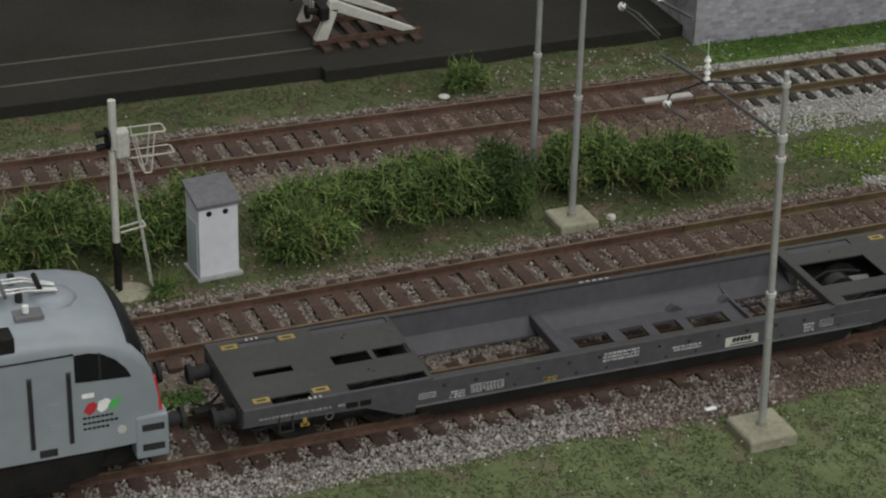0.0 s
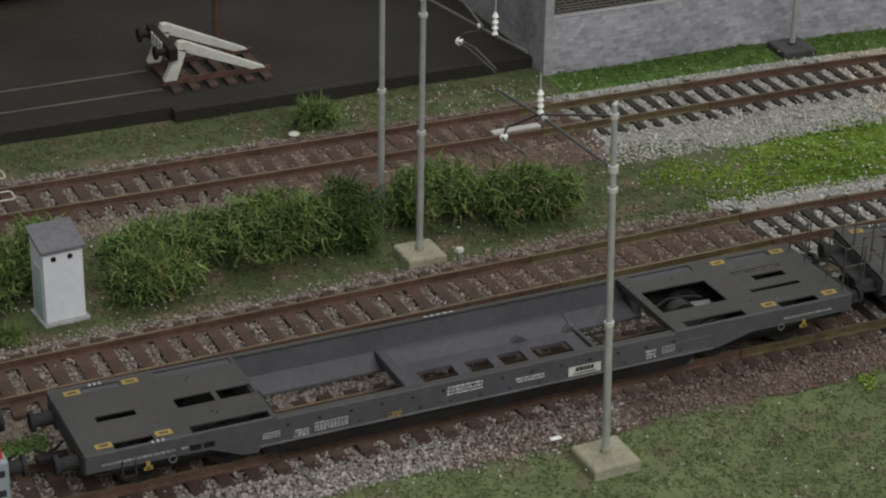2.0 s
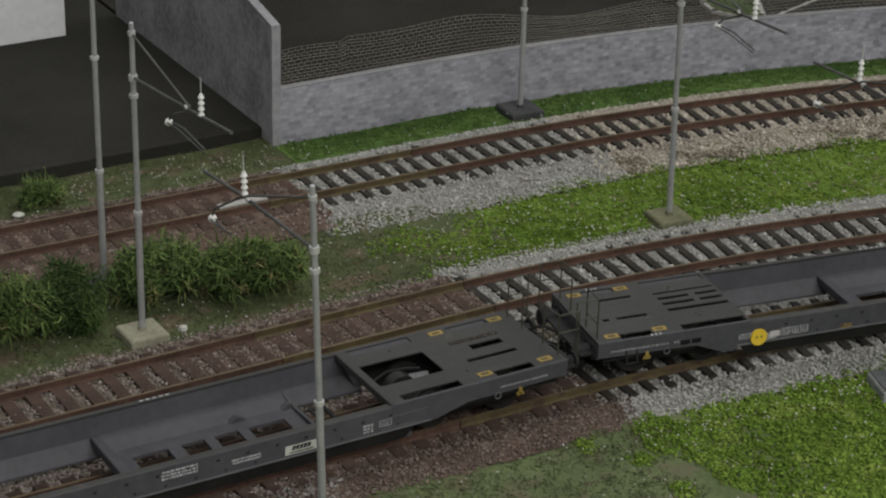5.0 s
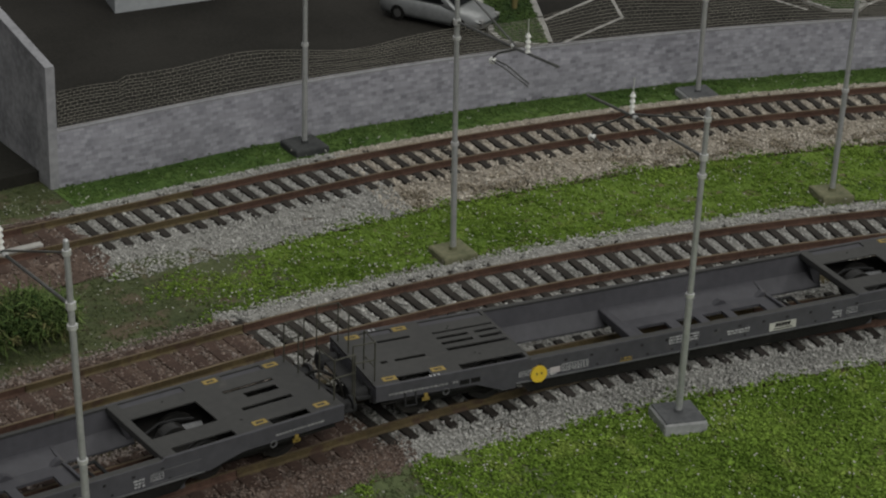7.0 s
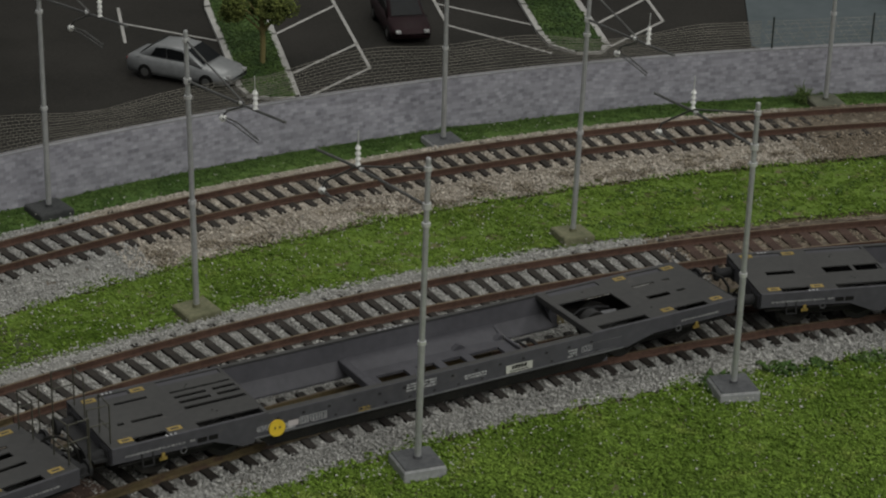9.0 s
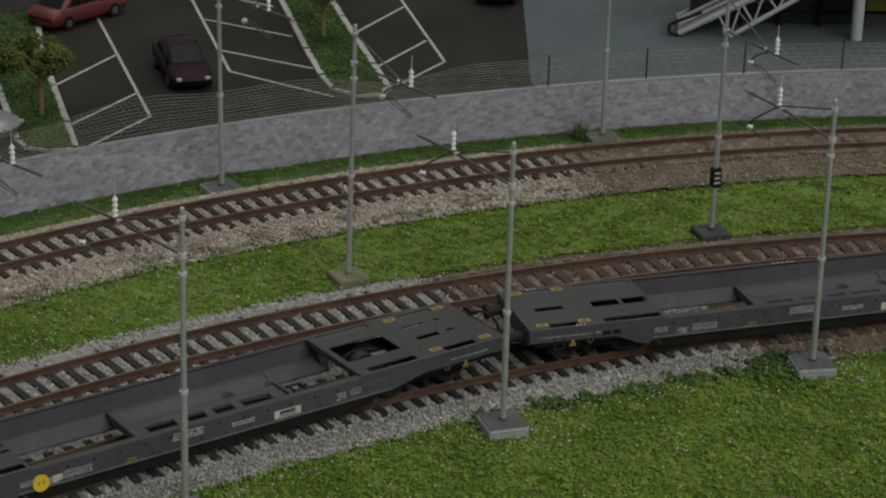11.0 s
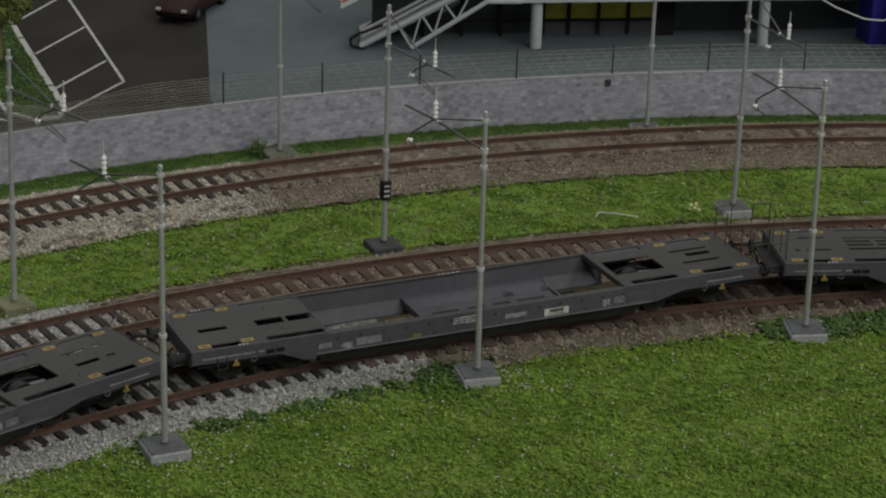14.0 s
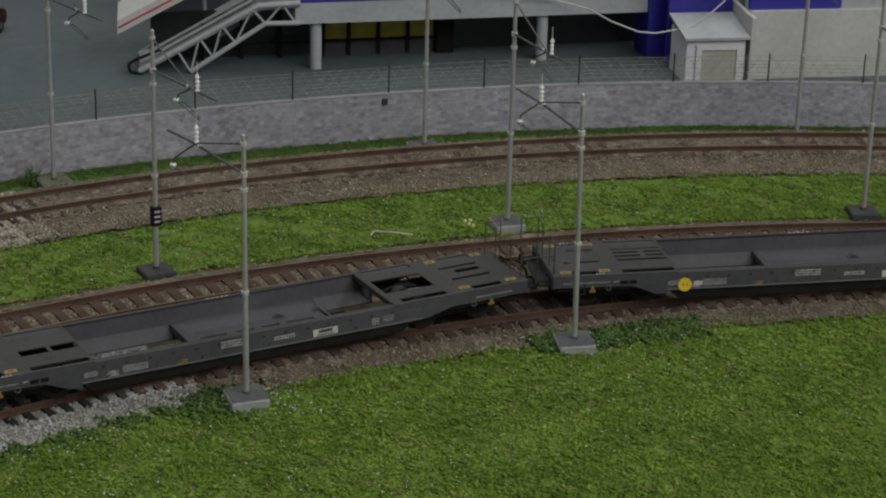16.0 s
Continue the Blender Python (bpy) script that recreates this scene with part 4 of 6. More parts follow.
    # rivets and stiffeners along the side beam
    bm = bmesh.new()
    for k in range(14):
        box(-52 + k * 7.6, -51.2 + k * 7.6, -15.42, -15.28, 15.2, 15.8, bm=bm)
        box(-50 + k * 7.6, -49.4 + k * 7.6, -15.42, -15.28, 12.2, 12.7, bm=bm)
    part("stake_pocket_row", bm, WAGON_DARK, root)
    # writing: bars only
    lettering(root, -95, -78, 15.2, 0.5, 1, PRINT_WORN)
    lettering(root, -77, -75, 15.2, 0.5, 1, PRINT_WORN)
    lettering(root, -50.4, -46.6, 13.4, 0.4, 3)
    framed_table(root, -45.2, -37.2, 12.3, 14.4)
    framed_table(root, -57.6, -53.6, 13.0, 14.4)
    framed_table(root, 44, 47.5, 12.9, 14.6)
    lettering(root, -27.6, -24, 12.6, 0.45, 2, YELLOW)
    lettering(root, -13, -3.6, 16.0, 0.5, 3)
    lettering(root, 5, 12.5, 14.4, 0.45, 2)
    lettering(root, 39.4, 42.4, 14.2, 0.5, 3)
    lettering(root, 78, 92, 15.2, 0.5, 1, PRINT_WORN)
    bm = bmesh.new()
    for k in range(5):
        box(-5.2 + k * 1.7, -4.2 + k * 1.7, 14.3, 14.8, 18.05, 18.16, bm=bm)
    part("lettering", bm, PRINT, root, "small white bars on the beam top")
    plate = part("owner_plate", box(18.8, 27.4, -15.5, -15.3, 12.0, 14.4, 0.05), WHITE_WORN, root, "white plate with a dark plain emblem")
    bm = bmesh.new()
    for k in range(5):
        prism([(20.5 + k, 13.1), (21.3 + k, 13.1), (21.6 + k, 14.2), (20.8 + k, 14.2)], -15.56, -15.48, bm, "y")
    box(20, 26.2, -15.56, -15.48, 12.4, 12.65, bm=bm)
    part("emblem", bm, BLACK, plate)
    if disc:
        bm = rod((-52, -15.3, 13.0), (-52, -15.9, 13.0), 2.35, 2.35, 28)
        wheel = part("yellow_disc", bm, YELLOW_BRIGHT, root, "bright yellow round disc")
        bm = box(-52.9, -52.5, -16.0, -15.85, 12.9, 13.5)
        box(-51.5, -51.1, -16.0, -15.85, 12.9, 13.5, bm=bm)
        part("dots", bm, DECK_PAINT, wheel)
        part("pale_plate", box(-48.6, -45.6, -15.45, -15.3, 12.4, 14.0), PALE_PLATE, root, "pale pinkish data plate")
    if rail_end:
        u = 97 * rail_end
        w = u + 6 * rail_end
        runs = [[(u, -12, 29), (u, -5, 29), (u, -5, 16)], [(u, 12, 29), (u, 5, 29), (u, 5, 16)], [(u, -12, 22), (u, -5, 22)]]
        for v in (-12, 12):
            runs += [[(u, v, 16), (u, v, 29), (w, v, 29), (w, v, 14)], [(u, v, 24), (w, v, 24)]]
        for run in runs:
            part("handrail", strand(run, 0.2), WIRE_BROWN, root, "thin brownish wire handrail")
        part("end_platform", pierced(min(u, u + 5 * rail_end), max(u, u + 5 * rail_end), -13, 13, 13.8, 14.4, []), WAGON_DARK, root)
    return root


wagon(94.2, False, 1, False, "dark grey pocket wagon with slotted brownish end decks behind the locomotive")
wagon(304.0, True, -1, True, "dark grey pocket wagon with slatted deck and yellow disc")
wagon(513.0, False, 1, False, "dark grey pocket wagon with white owner plate on the curve")
wagon(722.5, True, -1, True, "dark grey pocket wagon with yellow disc on the curve")

# locomotive: a lofted shell that slopes down to its nose
x, y, a = FRONT.at(-100)
loco = thing("locomotive", -100, y, 0, a, "silver grey electric locomotive with red, white and green emblem", "locomotive")
NOSE = [(-70, 47.2, 17), (-10, 47.2, 17), (50, 47.2, 17), (58, 46.9, 17), (63.8, 46.1, 17), (68.6, 44.7, 16.9), (72.4, 42.3, 16.7), (75.0, 38.9, 16.4), (76.6, 34.7, 16.0), (77.4, 30.4, 15.6), (78.2, 26.4, 15.1), (78.9, 22.5, 14.5), (79.3, 18.8, 13.8)]


def shell(x, v):
    """Height of the locomotive's skin over (x, v): upright sides and a round roof."""
    for (xa, ha, wa), (xb, hb, wb) in zip(NOSE, NOSE[1:]):
        if xa <= x <= xb:
            k = (x - xa) / (xb - xa)
            h, w = ha + (hb - ha) * k, wa + (wb - wa) * k
            eave = 16 + (h - 16) * 0.76
            return eave + (h - eave) * max(0.0, 1 - (v / w) ** 2) ** 0.4
    return 16.0


bm = bmesh.new()
rings = []
for xs, h, w in NOSE:
    eave = 16 + (h - 16) * 0.76
    ring = [(-w, 16 + (eave - 16) * k / 6) for k in range(6)]
    for k in range(21):
        ang = math.pi * k / 20
        ring.append((-w * math.cos(ang), eave + (h - eave) * math.sin(ang) ** 0.8 if 0 < k < 20 else eave))
    ring += [(w, 16 + (eave - 16) * k / 6) for k in range(5, -1, -1)]
    rings.append([bm.verts.new((xs, v, z)) for v, z in ring])
for r0, r1 in zip(rings, rings[1:]):
    for k in range(32):
        bm.faces.new((r0[k], r0[k + 1], r1[k + 1], r1[k]))
    bm.faces.new((r0[0], r1[0], r1[-1], r0[-1]))
bm.faces.new(rings[0])
bm.faces.new(rings[-1])
bmesh.ops.recalc_face_normals(bm, faces=bm.faces)
body = part("body", bm, LOCO_GREY, loco, smooth=True)
edge = body.modifiers.new("edges", "EDGE_SPLIT")
edge.split_angle = radians(50)
bm = bmesh.new()
grid = [[bm.verts.new((xs, v, shell(xs, v) + 0.25)) for v in np.linspace(-15.2, 15.2, 15)] for xs in np.linspace(71.6, 77.6, 9)]
for r0, r1 in zip(grid, grid[1:]):
    for k in range(14):
        bm.faces.new((r0[k], r1[k], r1[k + 1], r0[k + 1]))
glass = part("windscreen", bm, DARK_GLASS, loco, "dark raked windscreen", smooth=True)
thick = glass.modifiers.new("thickness", "SOLIDIFY")
thick.thickness, thick.offset = 0.0004, -1
for sign in (-1, 1):
    v0, v1 = sorted((17.12 * sign, 15.6 * sign))
    win = part("cab_window", prism([(60.0, 33.2), (60.0, 39.6), (63, 39.7), (66, 38.9), (68.6, 37.2), (70.8, 34.6), (71.8, 32.6), (65, 32.9)], v0, v1, axis="y"), DARK_GLASS, loco, "dark curved cab side window")
    part("window_post", box(65.0, 65.5, *sorted((17.2 * sign, 16.6 * sign)), 33.0, 39.3), WAGON_DARK, win)
    for xr in (50.6, 58.7):
        bm = strand([(xr, 17.2 * sign, 19.4), (xr, 17.6 * sign, 20), (xr, 17.6 * sign, 35), (xr, 17.2 * sign, 35.6)], 0.28)
        part("door_handrail", bm, WAGON_DARK, loco, "dark vertical door handrail")
        part("door_groove", box(xr - 0.55, xr + 0.55, *sorted((17.06 * sign, 16.8 * sign)), 18.8, 36.0, 0.05), GREY_PAINT, loco)
    for zc in (22.5, 27.5):
        part("door_step", box(54.0, 56.2, *sorted((17.08 * sign, 16.7 * sign)), zc, zc + 1.6, 0.1), LOCO_GREY, loco)
    part("side_vent", pierced(51.8, 55.6, *sorted((17.1 * sign, 16.6 * sign)), 16.6, 18.4, []), WAGON_DARK, loco)
    part("cab_lower_step", box(72.2, 79.4, *sorted((17.0 * sign, 12.5 * sign)), 11.8, 22.2, 0.5), LOCO_GREY, loco, "grey front corner block")
    part("step_slot", box(73.6, 78.4, *sorted((17.1 * sign, 15.5 * sign)), 18.6, 20.2), WAGON_DARK, loco)
    part("step_slot", box(73.6, 78.4, *sorted((17.1 * sign, 15.5 * sign)), 13.8, 15.4), WAGON_DARK, loco)
    part("red_stripe", prism([(76.7, 22.2), (78.6, 22.2), (77.4, 30.4), (76.4, 30.4)], *sorted((15.4 * sign, 13.6 * sign)), axis="y"), RED, loco, "red stripe beside the nose")
# emblem: three plain blobs in red, white and green with bars of writing under them
bm = prism([(61.4, 26.0), (62.4, 27.8), (63.8, 28.0), (64.4, 27.0), (63.6, 25.6), (62.6, 25.0)], -17.14, -17.0, axis="y")
emblem = part("emblem", bm, RED, loco, "red, white and green plain emblem")
part("white_blob", prism([(64.3, 26.0), (64.6, 27.8), (66.2, 28.4), (67.2, 27.8), (66.4, 26.0), (65.2, 25.2)], -17.16, -17.0, axis="y"), WHITE, emblem)
part("green_blob", prism([(66.6, 25.8), (67.4, 27.4), (69.6, 28.4), (68.6, 26.4), (67.6, 25.6)], -17.14, -17.0, axis="y"), LEAF_GREEN, emblem)
part("writing_plate", box(61.2, 63.8, -17.14, -17.0, 29.2, 30.2), WHITE, loco, "small white sign")
bm = bmesh.new()
for zc, x1 in ((24.1, 67.2), (22.8, 68.2), (21.5, 66.0)):
    xs = 61.2
    while xs < x1:
        box(xs, xs + 0.7, -17.1, -17.0, zc, zc + 0.5, bm=bm)
        xs += 0.95
part("writing", bm, BLACK, loco, "dark illegible writing bars")
part("oval_badge", rod((69.3, -17.0, 20.2), (69.3, -17.15, 20.2), 1.0, sides=18), SILVER, loco)
bm = box(30, 76, -12, 12, 8, 15.8, 0.6)
box(40, 58, -15.5, 15.5, 6.6, 11.5, 0.5, bm)
bog = part("bogie", bm, BLACK, loco, "black bogie and underframe")
for xw in (36, 62):
    bm = bmesh.new()
    for sign in (-1, 1):
        rod((xw, 7.2 * sign, 11.2), (xw, 9.4 * sign, 11.2), 6.7, sides=24, bm=bm)
    part("wheelset", bm, WHEEL, bog)
for sign in (-1, 1):
    part("bogie_cover", prism([(38, 15.4), (66, 15.4), (64, 9), (54, 7.2), (44, 7.2)], *sorted((13.2 * sign, 15.6 * sign)), axis="y"), BLACK, bog)
part("front_sill", box(76.0, 79.0, -13, 13, 11.5, 17.5, 0.4), LOCO_GREY, loco)
buffers(loco, 79, 1, 16.0)
for sign in (-1, 1):
    v0, v1 = sorted((17.15 * sign, 16.6 * sign))
    part("gutter", box(-70, 60, v0, v1, 39.7, 40.1, 0.05), WAGON_DARK, loco, "dark seam under the roof edge")
    # Black block, proud of the roof, paints the dark of a roof recess.
    part("roof_recess_block", box(0, 48.4, *sorted((16.4 * sign, 9 * sign)), 40.6, 45.6, 0.3), BLACK, loco, "black block standing for the dark roof recess")
part("roof_hatch", box(49.8, 55.8, -10.8, -6.8, 45.8, 46.7, 0.1), ROOF_GREY, loco, "grey roof hatch plate")
part("roof_horn", rod((52.4, -8.8, 46.9), (52.4, -8.8, 48.4), 0.7, sides=10), WHITE, loco)
pan = part("pantograph", strand([(49, -6, 49.4), (49, 6, 49.4)], 0.45), ARM_GREY, loco, "folded metal pantograph")
for v in (-5, -2.6, 2.6, 5):
    part("bar", strand([(20, v * 0.8, 49.4), (54, v * 0.6 - 1, 49.0), (60, v * 0.3 - 2.5, 48.2)], 0.36), MAST_METAL, pan)
part("cross_bar", strand([(56.5, -4, 49.2), (56.5, 2.5, 49.2)], 0.6), BLACK, pan)
dome = ball((58.5, -2.5, 45.6), 6.0, squash=0.36)
part("roof_dome", dome, LOCO_GREY, loco, "low round dome in front of the pantograph", smooth=True)
part("cross_bar", strand([(43, -7.5, 50), (43, 7.5, 50)], 0.4), ARM_GREY, pan)
for v in (-4, 4):
    part("stand", rod((52, v, 46.8), (52, v, 49.2), 0.8, sides=10), WAGON_DARK, pan)


# ---------------------------------------------------------------- catenary masts
def insulator(u, z0, z1, spike):
    """A ribbed insulator that stands in the arm's plane (x is outward)."""
    bm = rod((u, 0, z0), (u, 0, z1), 0.45, sides=8)
    n = 4
    for k in range(n):
        zc = z0 + (z1 - z0) * (k + 0.6) / n
        rod((u, 0, zc - 0.4), (u, 0, zc + 0.3), 0.85, 0.5, 12, bm)
    return bm


def mast(x, y, z0, top, block, line, outward, label, tag=False, foot=(6.0, 3.6), arm=True, twist=0.0, lean=0.0):
    """A stepped tubular mast on a concrete foot, with rings and, towards its track, a cantilever."""
    best = min((abs(complex(*line.at(q)[:2]) - complex(x, y)), q) for q in np.arange(-100, 880, 2.0))[1]
    turn = line.at(best)[2] + (90 if outward > 0 else -90)
    root = thing("catenary_mast", x, y, z0, turn, label, "catenary mast", "catenary masts")
    root.matrix_basis = place(x, y, z0) @ Matrix.Rotation(math.atan2(lean, top), 4, "Y") @ Matrix.Rotation(radians(turn), 4, "Z")
    h, t = foot[1], top - z0
    w = foot[0]
    bm = bmesh.new()
    low = [bm.verts.new((a * w, b * w, 0 - 1.2)) for a, b in ((-1, -1), (1, -1), (1, 1), (-1, 1))]
    mid = [bm.verts.new((a * w, b * w, h * 0.72)) for a, b in ((-1, -1), (1, -1), (1, 1), (-1, 1))]
    high = [bm.verts.new((a * w * 0.9, b * w * 0.9, h * 0.86)) for a, b in ((-1, -1), (1, -1), (1, 1), (-1, 1))]
    for r0, r1 in ((low, mid), (mid, high)):
        for k in range(4):
            bm.faces.new((r0[k], r0[(k + 1) % 4], r1[(k + 1) % 4], r1[k]))
    bm.faces.new(high)
    bm.faces.new(low[::-1])
    bmesh.ops.bevel(bm, geom=bm.edges[:], offset=0.2, segments=2, affect="EDGES")
    bmesh.ops.rotate(bm, cent=(0, 0, 0), matrix=Matrix.Rotation(radians(twist), 3, "Z"), verts=bm.verts)
    stand = part("foot", bm, block, root, "square cast foot")
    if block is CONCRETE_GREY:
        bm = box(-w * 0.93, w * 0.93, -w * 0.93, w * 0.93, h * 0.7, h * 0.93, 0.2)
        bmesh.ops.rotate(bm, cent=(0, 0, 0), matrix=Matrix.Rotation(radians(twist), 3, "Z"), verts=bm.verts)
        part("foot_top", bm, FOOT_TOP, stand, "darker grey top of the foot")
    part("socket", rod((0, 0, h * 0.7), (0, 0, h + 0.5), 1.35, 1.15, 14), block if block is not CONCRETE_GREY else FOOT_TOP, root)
    bm = turned([(h * 0.7, 0.95), (36 - z0, 0.9), (36.4 - z0, 0.8), (70 - z0, 0.75), (70.4 - z0, 0.74), (t - 0.3, 0.66), (t, 0.4)], 14)
    part("pole", bm, MAST_METAL, root, smooth=False)
    for zr in (37, 70):
        part("ring", rod((0, 0, zr - z0 - 0.5), (0, 0, zr - z0 + 0.5), 1.18, sides=14), SILVER, root, "bright pole ring")
    if tag:
        plate = part("number_tag", box(-1.0, 1.7, -1.7, 1.7, 18.8 - z0, 25.8 - z0, 0.2), BLACK, root, "black tag with pale bars")
        bm = bmesh.new()
        for zc in (20.2, 22.0, 23.8):
            box(-1.15, 1.85, -1.0, 1.1, zc - z0, zc + 0.7 - z0, bm=bm)
        part("bars", bm, PRINT, plate)
    if arm:
        up = outward < 0
        tip = (57, 0, (80.5 if up else 71.5) - z0)
        knot = (35, 0, (78.2 if up else 73.6) - z0)
        root_z = 75 - z0
        bm = rod((0, 0, root_z), knot, 0.4, sides=8)
        rod(knot, tip, 0.42, sides=8, bm=bm)
        arm_part = part("cantilever", bm, ARM_GREY, root, "slim grey cantilever tube")
        part("clamp", rod((0, 0, root_z - 0.8), (0, 0, root_z + 0.8), 1.15, sides=12), SILVER, arm_part)
        part("clamp", rod((0, 0, t - 3.6), (0, 0, t - 2.4), 1.0, sides=12), SILVER, arm_part)
        part("stay", rod((0, 0, t - 3), (knot[0] - 1, 0, knot[2] + 0.6), 0.28, sides=6), ARM_GREY, arm_part)
        part("stay_clamp", ball((knot[0] - 2.5, 0, knot[2] + 0.2), 0.8), SILVER, arm_part)
        iu = knot[0] + (5.5 if up else -0.5)
        part("insulator", insulator(iu, knot[2] + 0.4, knot[2] + 6.4, True), PORCELAIN, arm_part, "white ribbed insulator")
        part("spike", rod((iu, 0, knot[2] + 6), (iu, 0, knot[2] + 10.5), 0.16, sides=6), SILVER, arm_part)
        bu = 20.5 if up else 52.5
        bz = (70 if up else 61) - z0
        bm = strand([(knot[0] + (-1 if up else 1), 0, knot[2] - 0.4), (bu + (3 if up else -1.5), 0.4, bz + 3.2), (bu, 0.4, bz + 0.6)], 0.3)
        part("steady_arm", bm, ARM_GREY, arm_part)
        part("ball_insulator", ball((bu, 0.4, bz), 1.1), PORCELAIN, arm_part, "white round insulator")
        far_u = bu + (19 if up else -12)
        bm = strand([(bu + 0.5, 0.9, bz + 0.2), ((bu * 2 + far_u) / 3, 1.6, bz + 0.4), (far_u, 1.2, bz - 0.6 + (0 if up else 1.8))], 0.24)
        strand([(bu + 0.5, -0.2, bz + 0.2), ((bu * 2 + far_u) / 3, 0.4, bz), (far_u, 1.0, bz - 1.4 + (0 if up else 1.8))], 0.2, bm=bm)
        part("registration_arm", bm, ARM_GREY, arm_part)
    return root


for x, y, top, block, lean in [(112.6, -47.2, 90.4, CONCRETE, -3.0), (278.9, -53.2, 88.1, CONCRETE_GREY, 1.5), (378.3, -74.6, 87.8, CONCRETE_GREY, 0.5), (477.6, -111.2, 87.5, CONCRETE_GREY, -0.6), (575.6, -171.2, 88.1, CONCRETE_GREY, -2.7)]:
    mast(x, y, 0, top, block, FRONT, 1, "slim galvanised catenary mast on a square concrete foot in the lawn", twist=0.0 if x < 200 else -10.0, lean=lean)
for x, y, top, block, tag, lean in [(116.0, 65.2, 90, CONCRETE, False, 0), (287.8, 61.8, 90.4, CONCRETE_OLIVE, False, -1.8), (419.6, 35.4, 88, CONCRETE_OLIVE, False, 2.5), (541.2, -21.0, 89.2, CONCRETE_DARK, True, 0.5), (657.5, -94.0, 90, CONCRETE_GREY, False, 0), (752, -197, 90, CONCRETE_DARK, False, 0)]:
    mast(x, y, 0, top, block, MIDDLE, -1, "slim galvanised catenary mast in the verge between two tracks", tag, foot=(5.6, 3.0), lean=lean)
mast(117.6, 95.5, 0, 92, CONCRETE_DARK, BACK, 1, "slim grey mast on a dark foot behind the hedge", arm=False)
for x, y, block in [(294.5, 158.0, CONCRETE_DARK), (442, 127.5, CONCRETE_GREY), (589, 71.5, CONCRETE_MOSSY), (713, -19, CONCRETE_GREY), (822, -136, CONCRETE_GREY)]:
    mast(x, y, 0, 90, block, BACK, -1, "slim galvanised catenary mast at the foot of the stone wall", foot=(6.2, 2.6))


# ---------------------------------------------------------------- stone wall, fence and the land behind
def with_uv(bm, line):
    """Unroll along the line: u in metres along it, v the height."""
    layer = bm.loops.layers.uv.new("UVMap")
    for f in bm.faces:
        for loop in f.loops:
            p = loop.vert.co
            a = math.atan2(p.x - line.c.x, p.y - line.c.y)
            loop[layer].uv = (a * line.r * MM, p.z * MM)
    return bm


WALL_TOP = 18.8
bm = with_uv(sweep(WALL, 209, 1060, [(0, -2), (2.2, -2), (2.2, WALL_TOP), (0, WALL_TOP)], 8), WALL)
stone_wall = solid("stone_wall", bm, WALL_STONE, "low curved retaining wall in grey printed stone", "wall", kind="structure")
part("coping", with_uv(sweep(WALL, 209, 1060, [(-0.12, WALL_TOP), (2.4, WALL_TOP), (2.4, WALL_TOP + 0.6), (-0.12, WALL_TOP + 0.6)], 8), WALL), CAP_STONE, stone_wall, "pale coping along the wall top")
cx, cy = WALL.at(209)[:2]
bm = prism([(cy - 0.3, -2), (cy + 130, -2), (cy + 130, 62), (cy + 100, 62), (cy + 0, 40.5), (cy - 0.3, 40.5)], cx - 2.4, cx - 0.1, axis="x")
end_wall = solid("end_wall", bm, END_STONE, "tall grey end wall rising towards the back", "wall", kind="structure")
bm = prism([(cy - 0.7, -2), (cy + 0.9, -2), (cy + 0.9, 41.2), (cy - 0.7, 41.2)], cx - 2.6, cx + 0.5, axis="x")
part("corner_strip", bm, CAP_STONE, end_wall, "pale corner strip")
bm = prism([(cy - 0.8, 40.6), (cy + 100, 62.1), (cy + 130, 62.1), (cy + 130, 63), (cy + 100, 63), (cy - 0.8, 41.5)], cx - 2.7, cx + 0.3, axis="x")
part("end_coping", bm, CAP_STONE, end_wall, "pale sloping coping")

LOT_Z = 3.0
solid("car_park", sweep(WALL, 209, 1060, [(2.3, -2.5), (330, -2.5), (330, LOT_Z), (2.3, LOT_Z)], 12), ASPHALT, "dark asphalt car park behind the wall", "car park", kind="structure")
plaza = prism([WALL.at(s, 2.6)[:2] for s in range(622, 1060, 8)] + [(1150, -300), (1150, 60), (780, 300), (700, 218), (613, 132), (609, 104)], LOT_Z - 1, LOT_Z + 0.5)
solid("plaza", plaza, PLAZA, "blue-grey paved forecourt before the station building", "pavement", kind="structure")
solid("side_road", box(-250, cx - 2.5, 181, 700, -1, 4.0, 0.3), ASPHALT_ROAD, "black asphalt road beside the end wall", "road", kind="structure")
solid("road_front", box(84, cx - 2.5, 177.2, 181.2, -1, 3.9, 0.2), ASPHALT_ROAD, "black edge of the road slab", "road edge", kind="structure")


def stripe(points, width, z, height=0.12, bm=None):
    """A painted or raised band through the points."""
    bm = bm or bmesh.new()
    for a, b in zip(points, points[1:]):
        a, b = Vector(a), Vector(b)
        n = Vector((-(b - a).y, (b - a).x)).normalized() * width / 2
        d = (b - a).normalized() * width * 0.35
        prism([tuple(a - d + n), tuple(a - d - n), tuple(b + d - n), tuple(b + d + n)], z, z + height, bm)
    return bm


